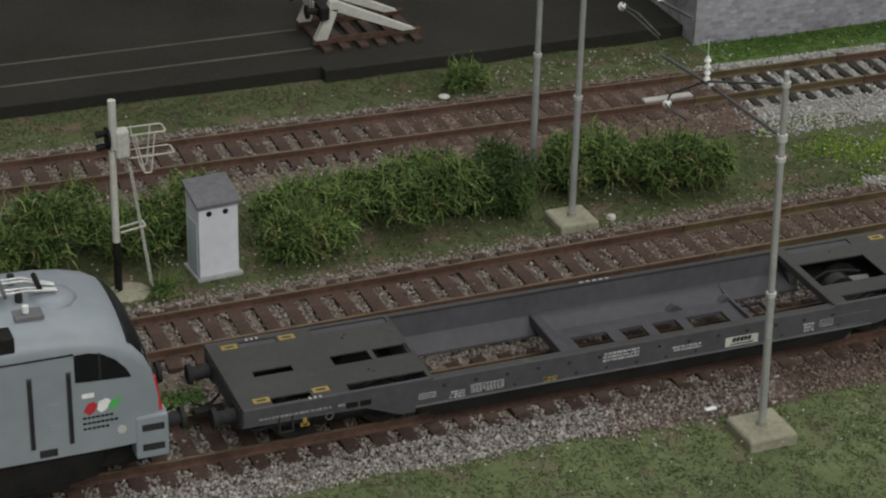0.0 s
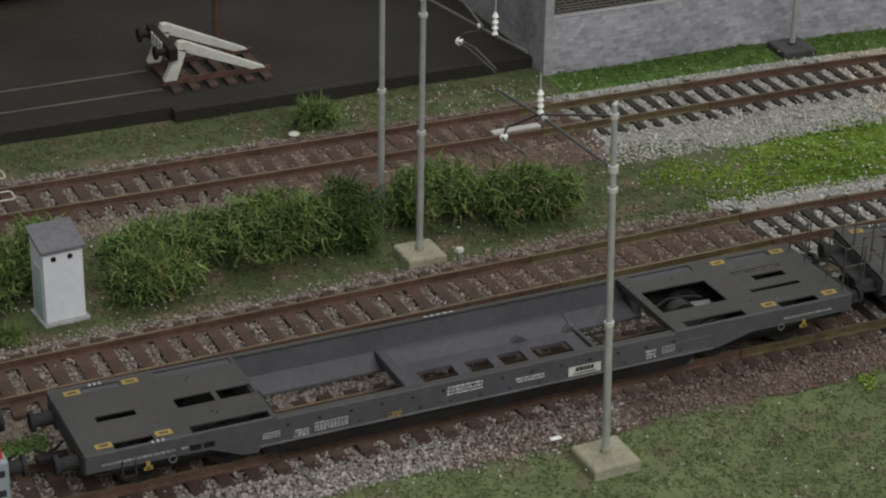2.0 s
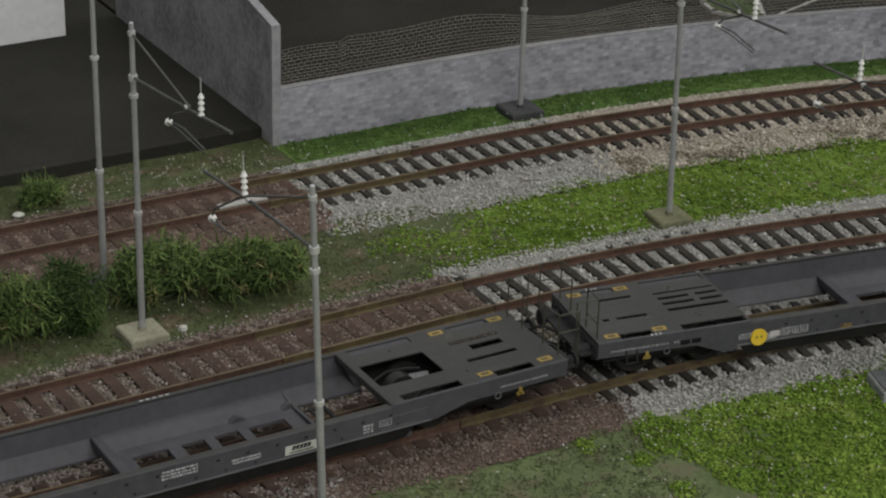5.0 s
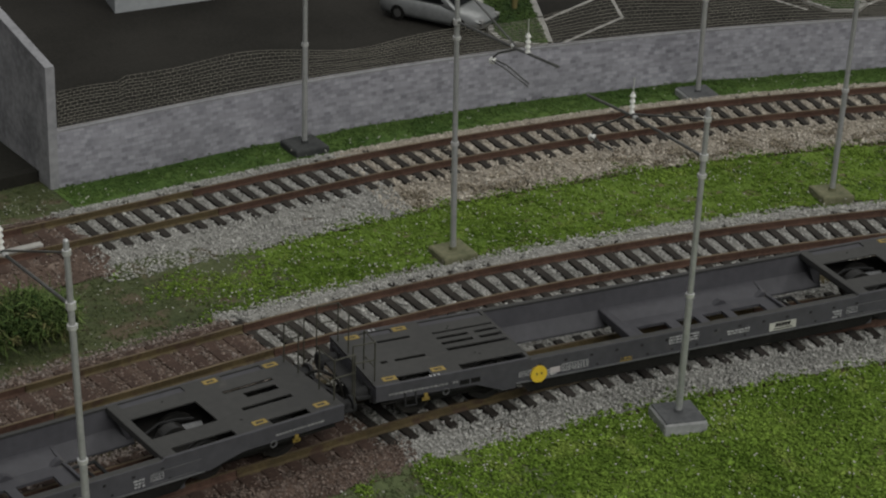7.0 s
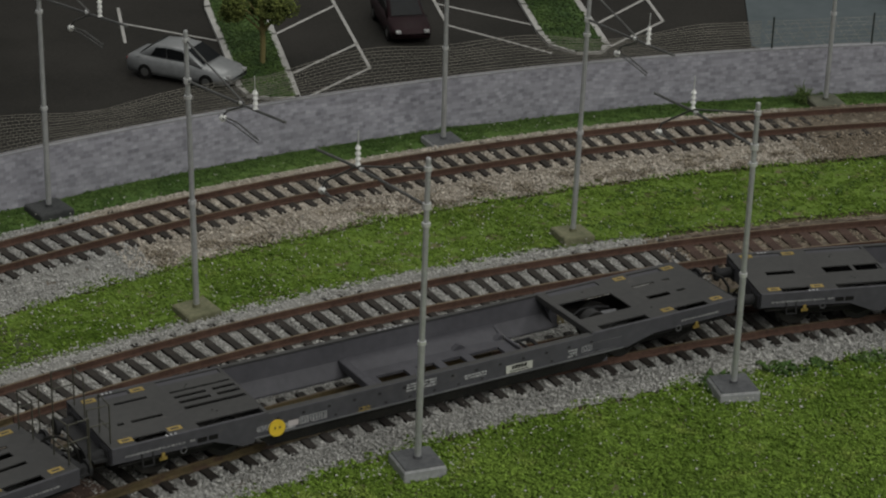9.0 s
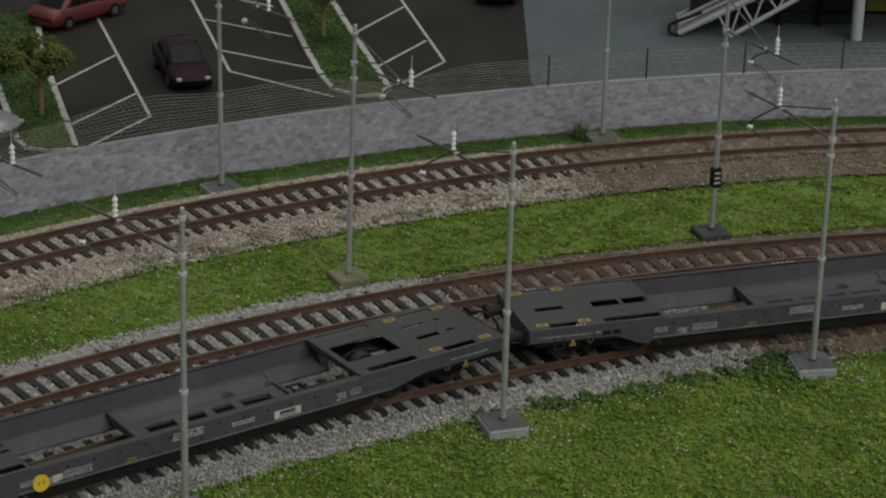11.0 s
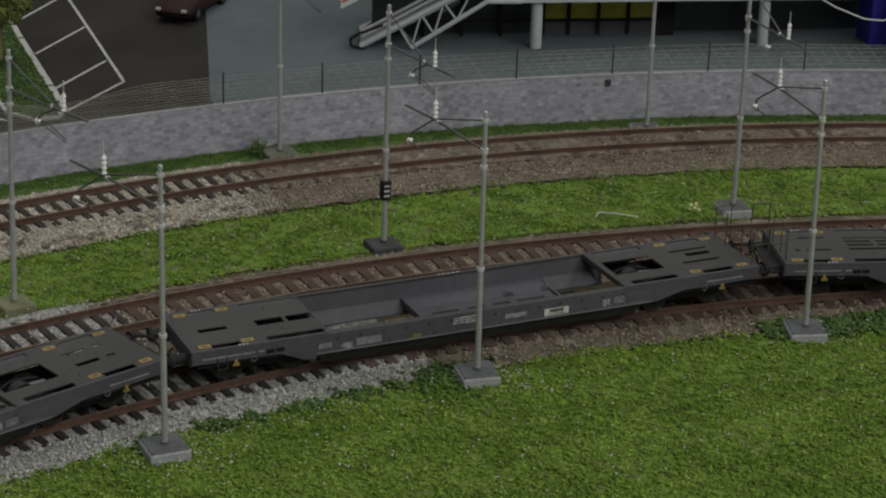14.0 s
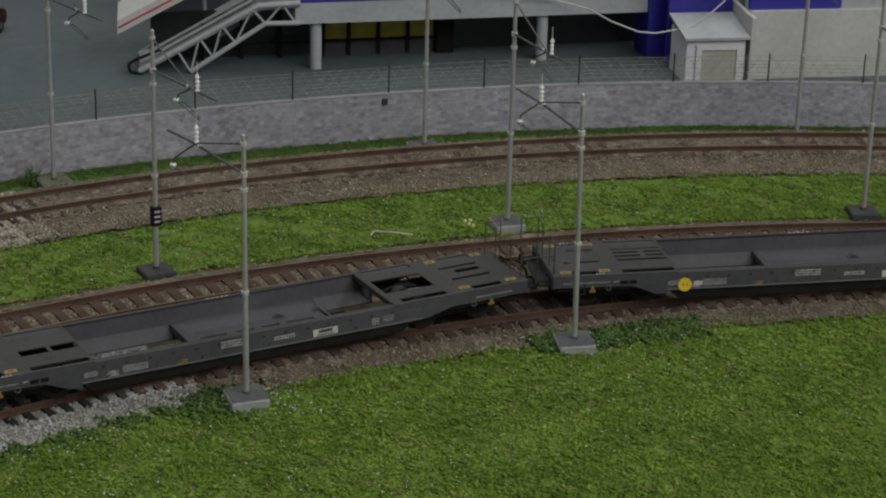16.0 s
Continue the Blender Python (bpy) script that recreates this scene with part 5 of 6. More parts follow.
LINES = [[(424, 190), (469, 204), (513, 285), (540, 335)], [(441, 217), (484, 231)], [(465, 261), (509, 278)], [(432, 329), (409, 288)], [(420, 314), (443, 262)],
         [(640, 412), (594, 335), (530, 228), (540, 175)], [(563, 166), (608, 178), (676, 283), (700, 320)], [(579, 191), (623, 205)], [(610, 235), (653, 250)], [(640, 280), (682, 296)],
         [(583, 249), (571, 294)], [(559, 208), (546, 254)], [(608, 290), (597, 336)]]
for row in LINES:
    solid("bay_line", stripe(row, 1.3, LOT_Z, 0.1), LINE_PAINT, "worn white parking bay line on the asphalt", "road marking", "parking bay lines", kind="structure")
ISLANDS = [[(500, 360), (462, 306), (441, 266), (413, 214), (411, 205), (416, 197), (424, 192), (439, 218), (462, 259), (492, 310), (520, 352)],
           [(650, 345), (623, 304), (597, 264), (574, 229), (554, 197), (546, 181), (548, 168), (556, 163), (564, 167), (581, 194), (619, 255), (650, 303), (676, 340)]]
for k, ring in enumerate(ISLANDS):
    root = thing("planted_island", 0, 0, 0, 0, "kerbed green planting island in the car park", "planting island", "planting islands")
    for a, b in zip(ring, ring[1:]):
        part("kerb", stripe([a, b], 2.6, LOT_Z, 1.2), LINE_PAINT, root)
    part("soil", prism(ring, LOT_Z, LOT_Z + 0.9), HEDGE_DEEP, root)
    rng = np.random.default_rng(60 + k)
    pts = np.array(ring, float)
    half = len(ring) // 2
    one, other = pts[:half + 1], pts[::-1][:half + 1]
    u, w = rng.uniform(0, half, 4500), rng.uniform(0.04, 0.96, (4500, 1))
    lerp = [np.stack([np.interp(u, np.arange(half + 1), side[:, c]) for c in (0, 1)], 1) for side in (one, other)]
    at = lerp[0] * w + lerp[1] * (1 - w)
    tuft = scattered("planting", np.c_[at, np.full(len(at), LOT_Z + 1.1)], rng.uniform(0.8, 2.0, len(at)), HEDGE_DEEP, "", "", seed=70 + k)
    tuft.parent = root
    for key in ("label", "category"):
        if key in tuft:
            del tuft[key]


# fence: a sagging wire net as far as the forecourt, then posts with wires
def wire_run(points, r, bm):
    ring_a = None
    for p in points:
        ring = [bm.verts.new((p[0], p[1], p[2] + r)), bm.verts.new((p[0] + r, p[1], p[2] - r * 0.6)), bm.verts.new((p[0] - r, p[1], p[2] - r * 0.6))]
        if ring_a:
            for k in range(3):
                bm.faces.new((ring_a[k], ring_a[(k + 1) % 3], ring[(k + 1) % 3], ring[k]))
        ring_a = ring
    return bm


def net_top(s):
    return 11.5 + 2.4 * math.sin(s / 31.0) + 1.2 * math.sin(s / 11.0 + 1) - (1.6 if s < 235 else 0)


fence = thing("wire_fence", 0, 0, 0, 0, "sagging grey wire net fence along the wall top", "fence")
for j in range(12):
    bm = wire_run([(*WALL.at(s, 1.2 + 0.3 * math.sin(s / 17 + j))[:2], WALL_TOP + 0.8 + net_top(s) * j / 11 + 0.1 * math.sin(s / 5 + 2 * j)) for s in np.arange(211, 587, 3.0)], 0.125, bmesh.new())
    part("wire", bm, NET_BROWN, fence)
bm = bmesh.new()
for j in range(11):
    for s in np.arange(211 + 1.15 * (j % 2), 586, 2.3):
        wire_run([(*WALL.at(s, 1.2 + 0.3 * math.sin(s / 17 + q))[:2], WALL_TOP + 0.8 + net_top(s) * q / 11) for q in (j, j + 1)], 0.09, bm)
part("net", bm, NET_BROWN, fence)
post_fence = thing("post_fence", 0, 0, 0, 0, "thin wire fence with dark posts above the wall", "fence")
for j in range(7):
    bm = wire_run([(*WALL.at(s, 1.2)[:2], WALL_TOP + 1.2 + 1.75 * j + 0.25 * math.sin(s / 20 + j * 2)) for s in np.arange(588, 1055, 4.0)], 0.10, bmesh.new())
    part("wire", bm, NET_WIRE, post_fence)
bm, k = bmesh.new(), 0
for s in np.arange(588, 1055, 2.6):
    wire_run([(*WALL.at(s + (1.3 if (q + k) % 2 else -1.3), 1.2)[:2], WALL_TOP + 1.2 + q * 3.4) for q in range(4)], 0.105, bm)
    k += 1
part("net", bm, NET_WIRE, post_fence)
for s in np.arange(591, 1050, 41.25):
    x, y, a = WALL.at(s, 1.2)
    part("post", rod((x, y, WALL_TOP), (x, y, WALL_TOP + 13.2), 0.36, 0.34, 8), POST_GREEN, post_fence, "dark post")


# ---------------------------------------------------------------- cars
def car(x, y, turn, size, paint, label, z=LOT_Z):
    """A small saloon, bonnet towards +x."""
    root = thing("car", x, y, z, turn, label, "car", "parked cars")
    root.scale = (size, size, size)
    bm = bmesh.new()
    stations = [(-26.6, 5.0, 7.4, 8.0), (-25.4, 2.6, 10.0, 9.4), (-19, 2.4, 10.9, 9.9), (-8, 2.4, 10.7, 10.1), (6, 2.4, 10.6, 10.1), (14, 2.4, 10.0, 9.9), (23, 2.6, 8.4, 9.4), (26.2, 3.6, 6.2, 8.2)]
    rings = []
    for xs, zl, zh, w in stations:
        rings.append([bm.verts.new((xs, v, zz)) for v, zz in ((-w * 0.92, zl), (-w, zl + 2.2), (-w, zh - 1.6), (-w * 0.88, zh), (w * 0.88, zh), (w, zh - 1.6), (w, zl + 2.2), (w * 0.92, zl))])
    for r0, r1 in zip(rings, rings[1:]):
        for k in range(8):
            bm.faces.new((r0[k], r0[(k + 1) % 8], r1[(k + 1) % 8], r1[k]))
    bm.faces.new(rings[0])
    bm.faces.new(rings[-1])
    bmesh.ops.recalc_face_normals(bm, faces=bm.faces)
    part("body", bm, paint, root, smooth=True)
    bm = bmesh.new()
    rings = []
    for xs, zl, zh, w in [(-20.5, 10.2, 10.6, 8.6), (-13, 10.2, 16.0, 7.6), (-4, 10.2, 16.9, 7.5), (4, 10.2, 16.2, 7.6), (13.5, 9.8, 10.2, 8.6)]:
        rings.append([bm.verts.new((xs, v, zz)) for v, zz in ((-w - 1.2, zl), (-w, zh - 0.8), (-w * 0.86, zh), (w * 0.86, zh), (w, zh - 0.8), (w + 1.2, zl))])
    for r0, r1 in zip(rings, rings[1:]):
        for k in range(6):
            bm.faces.new((r0[k], r0[(k + 1) % 6], r1[(k + 1) % 6], r1[k]))
    bm.faces.new(rings[0])
    bm.faces.new(rings[-1])
    bmesh.ops.recalc_face_normals(bm, faces=bm.faces)
    part("cabin", bm, paint, root, smooth=True)
    for sign in (-1, 1):
        part("side_window", prism([(-13.5, 11.2), (-10.6, 15.4), (-5.6, 15.8), (-5.6, 11.2)], *sorted((8.75 * sign, 7.9 * sign)), axis="y"), DARK_GLASS, root, "dark side window")
        part("side_window", prism([(-4.8, 11.2), (-4.8, 15.8), (2.4, 15.4), (8.2, 11.2)], *sorted((8.75 * sign, 7.9 * sign)), axis="y"), DARK_GLASS, root, "dark side window")
        for xw in (-16, 15.6):
            wheel = part("wheel", rod((xw, 8.0 * sign, 3.6), (xw, 10.15 * sign, 3.6), 3.6, sides=20), BLACK, root, "black tyre")
            part("rim", rod((xw, 10.0 * sign, 3.6), (xw, 10.3 * sign, 3.6), 1.9, sides=14), ARM_GREY, wheel)
        part("headlight", box(24.4, 26.6, *sorted((5.4 * sign, 8.0 * sign)), 6.0, 7.4, 0.3), GLASSY, root)
        part("tail_light", box(-26.5, -25.2, *sorted((5.8 * sign, 8.2 * sign)), 7.4, 8.8, 0.2), RED, root)
    bm = bmesh.new()
    quad = [bm.verts.new(p) for p in ((4.6, -6.4, 16.15), (4.6, 6.4, 16.15), (13.2, 7.4, 10.75), (13.2, -7.4, 10.75))]
    bm.faces.new(quad)
    screen = part("windscreen", bm, DARK_GLASS, root)
    screen.modifiers.new("thickness", "SOLIDIFY").thickness = 0.0003
    bm = bmesh.new()
    quad = [bm.verts.new(p) for p in ((-13.4, -6.4, 16.0), (-19.8, -7.2, 11.3), (-19.8, 7.2, 11.3), (-13.4, 6.4, 16.0))]
    bm.faces.new(quad)
    screen = part("rear_window", bm, DARK_GLASS, root)
    screen.modifiers.new("thickness", "SOLIDIFY").thickness = 0.0003
    return root


car(404, 236.5, -65, 0.86, CAR_SILVER, "silver saloon car parked by the planted island")
car(511, 236, -117, 0.88, CAR_DARK, "dark wine-red saloon car in a bay")
car(706, 233, 201, 0.95, CAR_BROWN, "dull red-brown saloon car at the edge of the forecourt", LOT_Z + 0.5)
car(528, 331, 8, 0.9, CAR_RED, "dull red saloon car behind the planted island")


# ---------------------------------------------------------------- station building, escalator and side hut
building = thing("station_building", 0, 0, 0, 0, "grey station building with canopy, glazing and blue panels", "building")
D = Vector((112, -107)).normalized()
N = Vector((-D.y, D.x))
O = Vector((768, 80))


def bp(along_m, back):
    p = O + D * along_m + N * back
    return (p.x, p.y)


def block(name, a0, a1, b0, b1, z0, z1, material, parent, label="", bevel=0.0):
    return part(name, prism([bp(a0, b0), bp(a1, b0), bp(a1, b1), bp(a0, b1)], z0, z1), material, parent, label)


block("canopy", -8, 157.4, -4, 90, 25.5, 37, HOUSE_GREY, building, "pale grey canopy slab")
block("canopy_edge", -8, 157.4, -4.4, -4, 35.5, 37.4, BLUE, building, "blue canopy edge")
block("upper_wall", -60, 230, 60, 64, 3, 110, BLUE_DARK, building, "dark upper wall")
for a0 in (2, 108):
    part("column", rod((*bp(a0, 0), 3), (*bp(a0, 0), 25.6), 2.6, sides=20), HOUSE_GREY, building, "round pale column")
block("rear_wall", -70, 166, 24, 26, 3, 25.5, DARK_WALL, building, "dark glazed rear wall")
shop = block("shop_window", 8, 62, 20.5, 22, 5, 25, SHOP_YELLOW, building, "dim yellow blind behind glazing")
block("shop_lower", 8, 62, 20.2, 22.2, 3, 11, GREY_PAINT, building)
for a0 in (-48, -30, -12, 8, 20, 34, 48, 61):
    block("mullion", a0, a0 + 1.6, 18.6, 20.0, 3, 25.5, BLACK, building, "black window mullion")
block("sill_bar", -50, 62, 18.4, 19.6, 10.2, 11.2, BLACK, building, "black rail across the glazing")
block("door_pillar", 62, 70, 16, 22, 3, 25.5, BLACK, building, "black pillar")
block("blue_pier", 157.5, 168, -6, 14, 3, 60, BLUE, building, "deep blue pier")
hut = thing("service_hut", 0, 0, 0, 0, "small white hut with a sloping roof against the building", "hut")
E1 = Vector((16, -17)).normalized()
E2 = Vector((-E1.y, E1.x))


def hp(a0, b0):
    p = Vector((853, -66)) + E1 * a0 + E2 * b0
    return (p.x, p.y)


part("wall", prism([hp(0.2, 0), hp(27.5, 0), hp(27.5, 26), hp(0.2, 26)], 3, 24), HOUSE_WHITE, hut, "white hut wall")
bm = bmesh.new()
lowr = [bm.verts.new((*hp(a0, b0), z)) for a0, b0, z in ((-1.2, -2, 24.0), (29, -2, 24.0), (29, 27, 28), (-1.2, 27, 28))]
topr = [bm.verts.new((v.co.x, v.co.y, v.co.z + 1.2)) for v in lowr]
bm.faces.new(lowr[::-1])
bm.faces.new(topr)
for k in range(4):
    bm.faces.new((lowr[k], lowr[(k + 1) % 4], topr[(k + 1) % 4], topr[k]))
part("roof", bm, HOUSE_GREY, hut, "pale grey sloping roof")
part("door", prism([hp(7, -0.3), hp(23.5, -0.3), hp(23.5, 0.4), hp(7, 0.4)], 3.2, 19.2), DOOR_GREY, hut, "greyish shutter door")
for a0 in (4.6, 23.5):
    part("door_frame", prism([hp(a0, -0.9), hp(a0 + 2.4, -0.9), hp(a0 + 2.4, 0), hp(a0, 0)], 3, 21.5), HOUSE_WHITE, hut)
part("door_frame", prism([hp(7.0, -0.9), hp(23.5, -0.9), hp(23.5, 0), hp(7.0, 0)], 19.2, 21.5), HOUSE_WHITE, hut)
annex = thing("annex_building", 0, 0, 0, 0, "pale cream annex with a deep blue band above", "building")
part("parapet", prism([hp(29.2, -2), hp(31.2, -2), hp(31.2, 60), hp(29.2, 60)], 3, 34), HOUSE_PALE, annex, "cream parapet beside the hut")
part("wall", prism([hp(31.2, 5), hp(180, 5), hp(180, 11), hp(31.2, 11)], 3, 35), HOUSE_PALE, annex, "cream wall")
part("blue_band", prism([hp(31.2, 8), hp(74, 8), hp(74, 12), hp(31.2, 12)], 35, 62), BLUE, annex, "deep blue panel band")
part("upper_wall", prism([hp(74, 8), hp(180, 8), hp(180, 12), hp(74, 12)], 35, 62), HOUSE_GREY, annex, "pale grey upper wall")
part("blue_panel", prism([hp(-1, 28), hp(29, 28), hp(29, 31), hp(-1, 31)], 3, 60), BLUE, annex, "deep blue panel behind the hut")

cable = [(*bp(70, -6), 38), (844.7, -1.6, 33.3), (850, -17, 30.5), (842, -33, 29.2), (848.5, -43.7, 24.8), (853.9, -49.5, 24.0), (862, -60, 26.4), (865, -63, 27.6), (871, -69, 34), (875, -73, 39)]
solid("cable", strand(cable, 0.38, 8), HOUSE_PALE, "loose pale cable hanging from the canopy to the hut", "cable")

esc = thing("escalator", 0, 0, 0, 0, "grey escalator ramp with lattice sides rising to the canopy", "escalator")
FOOT = Vector((713, 135))
RUN, ACROSS = Vector((0.65, -0.76)).normalized(), Vector((0.76, 0.65)).normalized()


def ep(across, run, z):
    p = FOOT + RUN * run + ACROSS * across
    return (p.x, p.y, z)


def rise(run):
    return 4.8 + 29.6 * min(run, 53) / 53 + max(0, run - 53) * 0.07


for across in (0, 27):
    part("top_chord", strand([ep(across, 0, 4.8), ep(across, 53, 34.4), ep(across, 72, 35.7)], 1.3, 8), HOUSE_GREY, esc, "pale top chord")
    part("bottom_chord", strand([ep(across, 23, 4.2), ep(across, 56.5, 26.3), ep(across, 72, 26.5)], 1.1, 8), HOUSE_GREY, esc, "pale bottom chord")
    low = [(23, 4.2), (33, 10.8), (43, 17.4), (56.5, 26.3), (70, 26.4)]
    for k, (r0, z0) in enumerate(low):
        part("brace", strand([ep(across, r0, z0), ep(across, r0 - 6, rise(r0 - 6))], 0.5, 6), HOUSE_GREY, esc)
        if k:
            part("brace", strand([ep(across, r0 - 6, rise(r0 - 6)), ep(across, *low[k - 1])], 0.5, 6), HOUSE_GREY, esc)
bm = bmesh.new()
ends = [(0, 4.6), (53, 33.6), (72, 35.0)]
left = [bm.verts.new(ep(0.6, r, z)) for r, z in ends]
right = [bm.verts.new(ep(26.4, r, z)) for r, z in ends]
for k in range(2):
    bm.faces.new((left[k], left[k + 1], right[k + 1], right[k]))
ramp = part("ramp", bm, GREY_LIGHT, esc, "grey ramp surface")
ramp.modifiers.new("thickness", "SOLIDIFY").thickness = 0.0015
for across in (9, 18):
    part("balustrade", strand([ep(across, 1, 6.5), ep(across, 53, 36), ep(across, 70, 37)], 0.7, 8), HOUSE_GREY, esc, "pale balustrade between the stairs")
for across in (-1.0,):
    part("handrail", strand([ep(across, 2, 3.4), ep(across, -4, 5), ep(across, -4.5, 8.5), ep(across, 0, 11), ep(across, 10, 15)], 0.7, 8), BLACK, esc, "black rubber handrail end")
canopy_roof = thing("escalator_roof", 0, 0, 0, 0, "pale sloping escalator roof with a red line", "roof")
bm = bmesh.new()
lowr = [bm.verts.new(ep(w, r, z)) for w, r, z in ((-2, -9, 22.4), (30, -9, 22.4), (30, 66, 62), (-2, 66, 62))]
topr = [bm.verts.new((v.co.x, v.co.y, v.co.z + 6.2)) for v in lowr]
bm.faces.new(lowr[::-1])
bm.faces.new(topr)
for k in range(4):
    bm.faces.new((lowr[k], lowr[(k + 1) % 4], topr[(k + 1) % 4], topr[k]))
bmesh.ops.recalc_face_normals(bm, faces=bm.faces)
part("slab", bm, HOUSE_PALE, canopy_roof, "pale roof slab")
part("red_line", strand([ep(-2.1, -8.5, 25.6), ep(-2.1, 66, 65)], 0.45, 4), RED, canopy_roof, "thin red line")
for r in (30, 50):
    part("prop", rod(ep(27, r, rise(r)), ep(27, r, rise(r) + 22), 0.9, sides=8), HOUSE_GREY, canopy_roof)

# beyond the road: white building, pole and buffer stop
far_house = thing("white_building", 0, 0, 0, 0, "plain white building beyond the black road", "building")
part("wall", box(121, 182, 287, 340, 3.5, 70, 0.4), HOUSE_WHITE, far_house, "white rendered wall")
part("roof", box(119, 184, 285, 342, 70, 74, 0.4), HOUSE_GREY, far_house)
far_house = thing("grey_building", 0, 0, 0, 0, "pale grey building at the back of the car park", "building")
part("wall", prism([(300, 306), (354, 301), (364, 330), (310, 345)], 2.5, 60), HOUSE_GREY, far_house, "pale grey wall")
part("roof", prism([(299, 305), (355, 300), (366, 331), (310, 346)], 60, 63), HOUSE_PALE, far_house)
wagon_red = thing("red_van", 60, 296, 4, 10, "red vehicle body seen beyond the road", "van")
part("body", box(-26, 24, -9, 9, 2, 22, 2), RED, wagon_red)
for xw in (-16, 15):
    part("wheel", rod((xw, -9.4, 3.4), (xw, 9.4, 3.4), 3.4, sides=18), BLACK, wagon_red)
pole = thing("lamp_pole", 115, 226, 4, 0, "grey pole with a rust-brown lower sleeve", "pole")
part("shaft", rod((0, 0, 16), (0, 0, 80), 1.0, 0.8, 10), MAST_METAL, pole)
part("sleeve", rod((0, 0, 0), (0, 0, 16.5), 1.4, sides=10), RUST, pole, "rust-brown sleeve")

siding = thing("stub_track", 0, 0, 0, 0, "short rust-brown stub track on the road", "railway track", kind="structure")
for yr in (195.4, 212.0):
    part("rail", box(86, 122, yr - 0.5, yr + 0.5, 5.2, 7.0, 0.1), RUST, siding)
    part("inlaid_rail", box(-200, 86, yr - 0.6, yr + 0.6, 3.9, 4.15), LINE_DULL, siding, "dull rail let into the road")
for k in range(6):
    part("sleeper", box(88 + k * 6, 91 + k * 6, 190, 217, 4.0, 5.3, 0.2), BROWN_TIE, siding)
stop = thing("buffer_stop", 100, 203.7, 6.8, 0, "white A-frame buffer stop with black beam", "buffer stop")
for v in (-8.3, 8.3):
    part("rear_leg", prism([(20, 0), (15.5, 0), (-9.5, 10.2), (-8.5, 12.4), (-6.5, 12.4)], v - 1.2, v + 1.2, axis="y"), WHITE_WORN, stop, "white sloping leg")
    part("front_leg", prism([(-13.5, 0), (-9.5, 0), (-6.0, 9.6), (-9.0, 10)], v - 1.2, v + 1.2, axis="y"), WHITE_WORN, stop, "white front leg")
part("beam", box(-12.5, -9.5, -12, 12, 7.4, 11.8, 0.5), BLACK, stop, "black buffer beam")
for v in (-4.5, -1.5, 1.5, 4.5):
    part("stripe", box(-12.8, -12.4, v - 0.8, v + 0.8, 7.8, 11.5), WHITE_WORN, stop, "white stripe")
for v in (-8.3, 8.3):
    bm = rod((-12, v, 9.6), (-15.4, v, 9.6), 1.1, sides=12)
    rod((-15.4, v, 9.6), (-16.2, v, 9.6), 2.2, sides=16, bm=bm)
    part("buffer", bm, BLACK, stop, "black round buffer")


# ---------------------------------------------------------------- hut, signal and hedge beside the middle track
kiosk = thing("relay_hut", 17.4, 70.6, 0, 5.0, "small white relay hut with grey pent roof", "hut")
part("plinth", box(-6.2, 6.2, -5.5, 5.2, -1.2, 0.9, 0.2), CONCRETE_GREY, kiosk, "grey concrete plinth")
part("wall", box(-5.3, 5.3, -4.6, 4.6, 0.9, 21.6, 0.15), HUT_WHITE, kiosk, "white rendered walls")
part("roof", prism([(-5.5, 20.6), (5.4, 23.7), (5.4, 24.5), (-5.5, 21.4)], -6.0, 6.0, axis="x"), ROOF_GREY, kiosk, "dark grey pent roof")
for u in (-2.5, 1.9):
    part("vent_hole", rod((u, -4.7, 18.6), (u, -4.2, 18.6), 0.75, sides=14), BLACK, kiosk, "dark round hole")
part("door", box(-5.5, -5.2, -3.2, 2.8, 1.2, 15.6), PALE_BLUE, kiosk, "pale blue side door")

signal = thing("signal_mast", -8.5, 66.2, 0, 0, "white signal mast with black base, ladder and lamp head", "signal")
part("black_base", rod((0, 0, -0.5), (0, 0, 14.6), 1.0, sides=14), BLACK, signal, "black lower mast")
part("mast", rod((0, 0, 14.5), (0, 0, 40.4), 0.95, 0.85, 14), WHITE_WORN, signal, "white upper mast")
part("top_tube", rod((0.3, -0.4, 40), (0.3, -0.4, 53), 1.05, 1.0, 14), WHITE_WORN, signal)
head = part("lamp_head", box(0.6, 4.2, -1.7, 1.7, 37.6, 45, 0.7), WHITE_WORN, signal, "white lamp housing")
part("target_plate", rod((-1.3, 0, 43), (-0.7, 0, 43), 2.8, sides=24), BLACK, signal, "black round target plate")
for zc in (41, 44.5):
    part("hood", rod((-0.9, 0, zc), (-3.8, 0, zc - 0.3), 0.8, 0.9, 12), BLACK, head)
bm = bmesh.new()
for v in (-1.3, 1.3):
    strand([(8.6, v, 0.5), (4.2, v, 35)], 0.2, bm=bm)
for k in range(12):
    q = (k + 0.6) / 12.5
    strand([(8.6 - 4.4 * q, -1.3, 0.5 + 34.5 * q), (8.6 - 4.4 * q, 1.3, 0.5 + 34.5 * q)], 0.13, bm=bm)
part("ladder", bm, WHITE_WORN, signal, "thin pale ladder")
bm = strand([(0.8, -1.4, 17.6), (7.2, -1.4, 18.6), (7.2, 1.4, 18.6), (0.8, 1.4, 17.6)], 0.25)
part("stay", bm, WHITE_WORN, signal)
rails = [[(4.0, -2.4, zc), (x1, -2.4, zc), (x1 + 0.5, -1.8, zc), (x1 + 0.5, 1.8, zc), (x1, 2.4, zc), (4.0, 2.4, zc)] for zc, x1 in ((44.0, 12.5), (38.0, 14.5))]
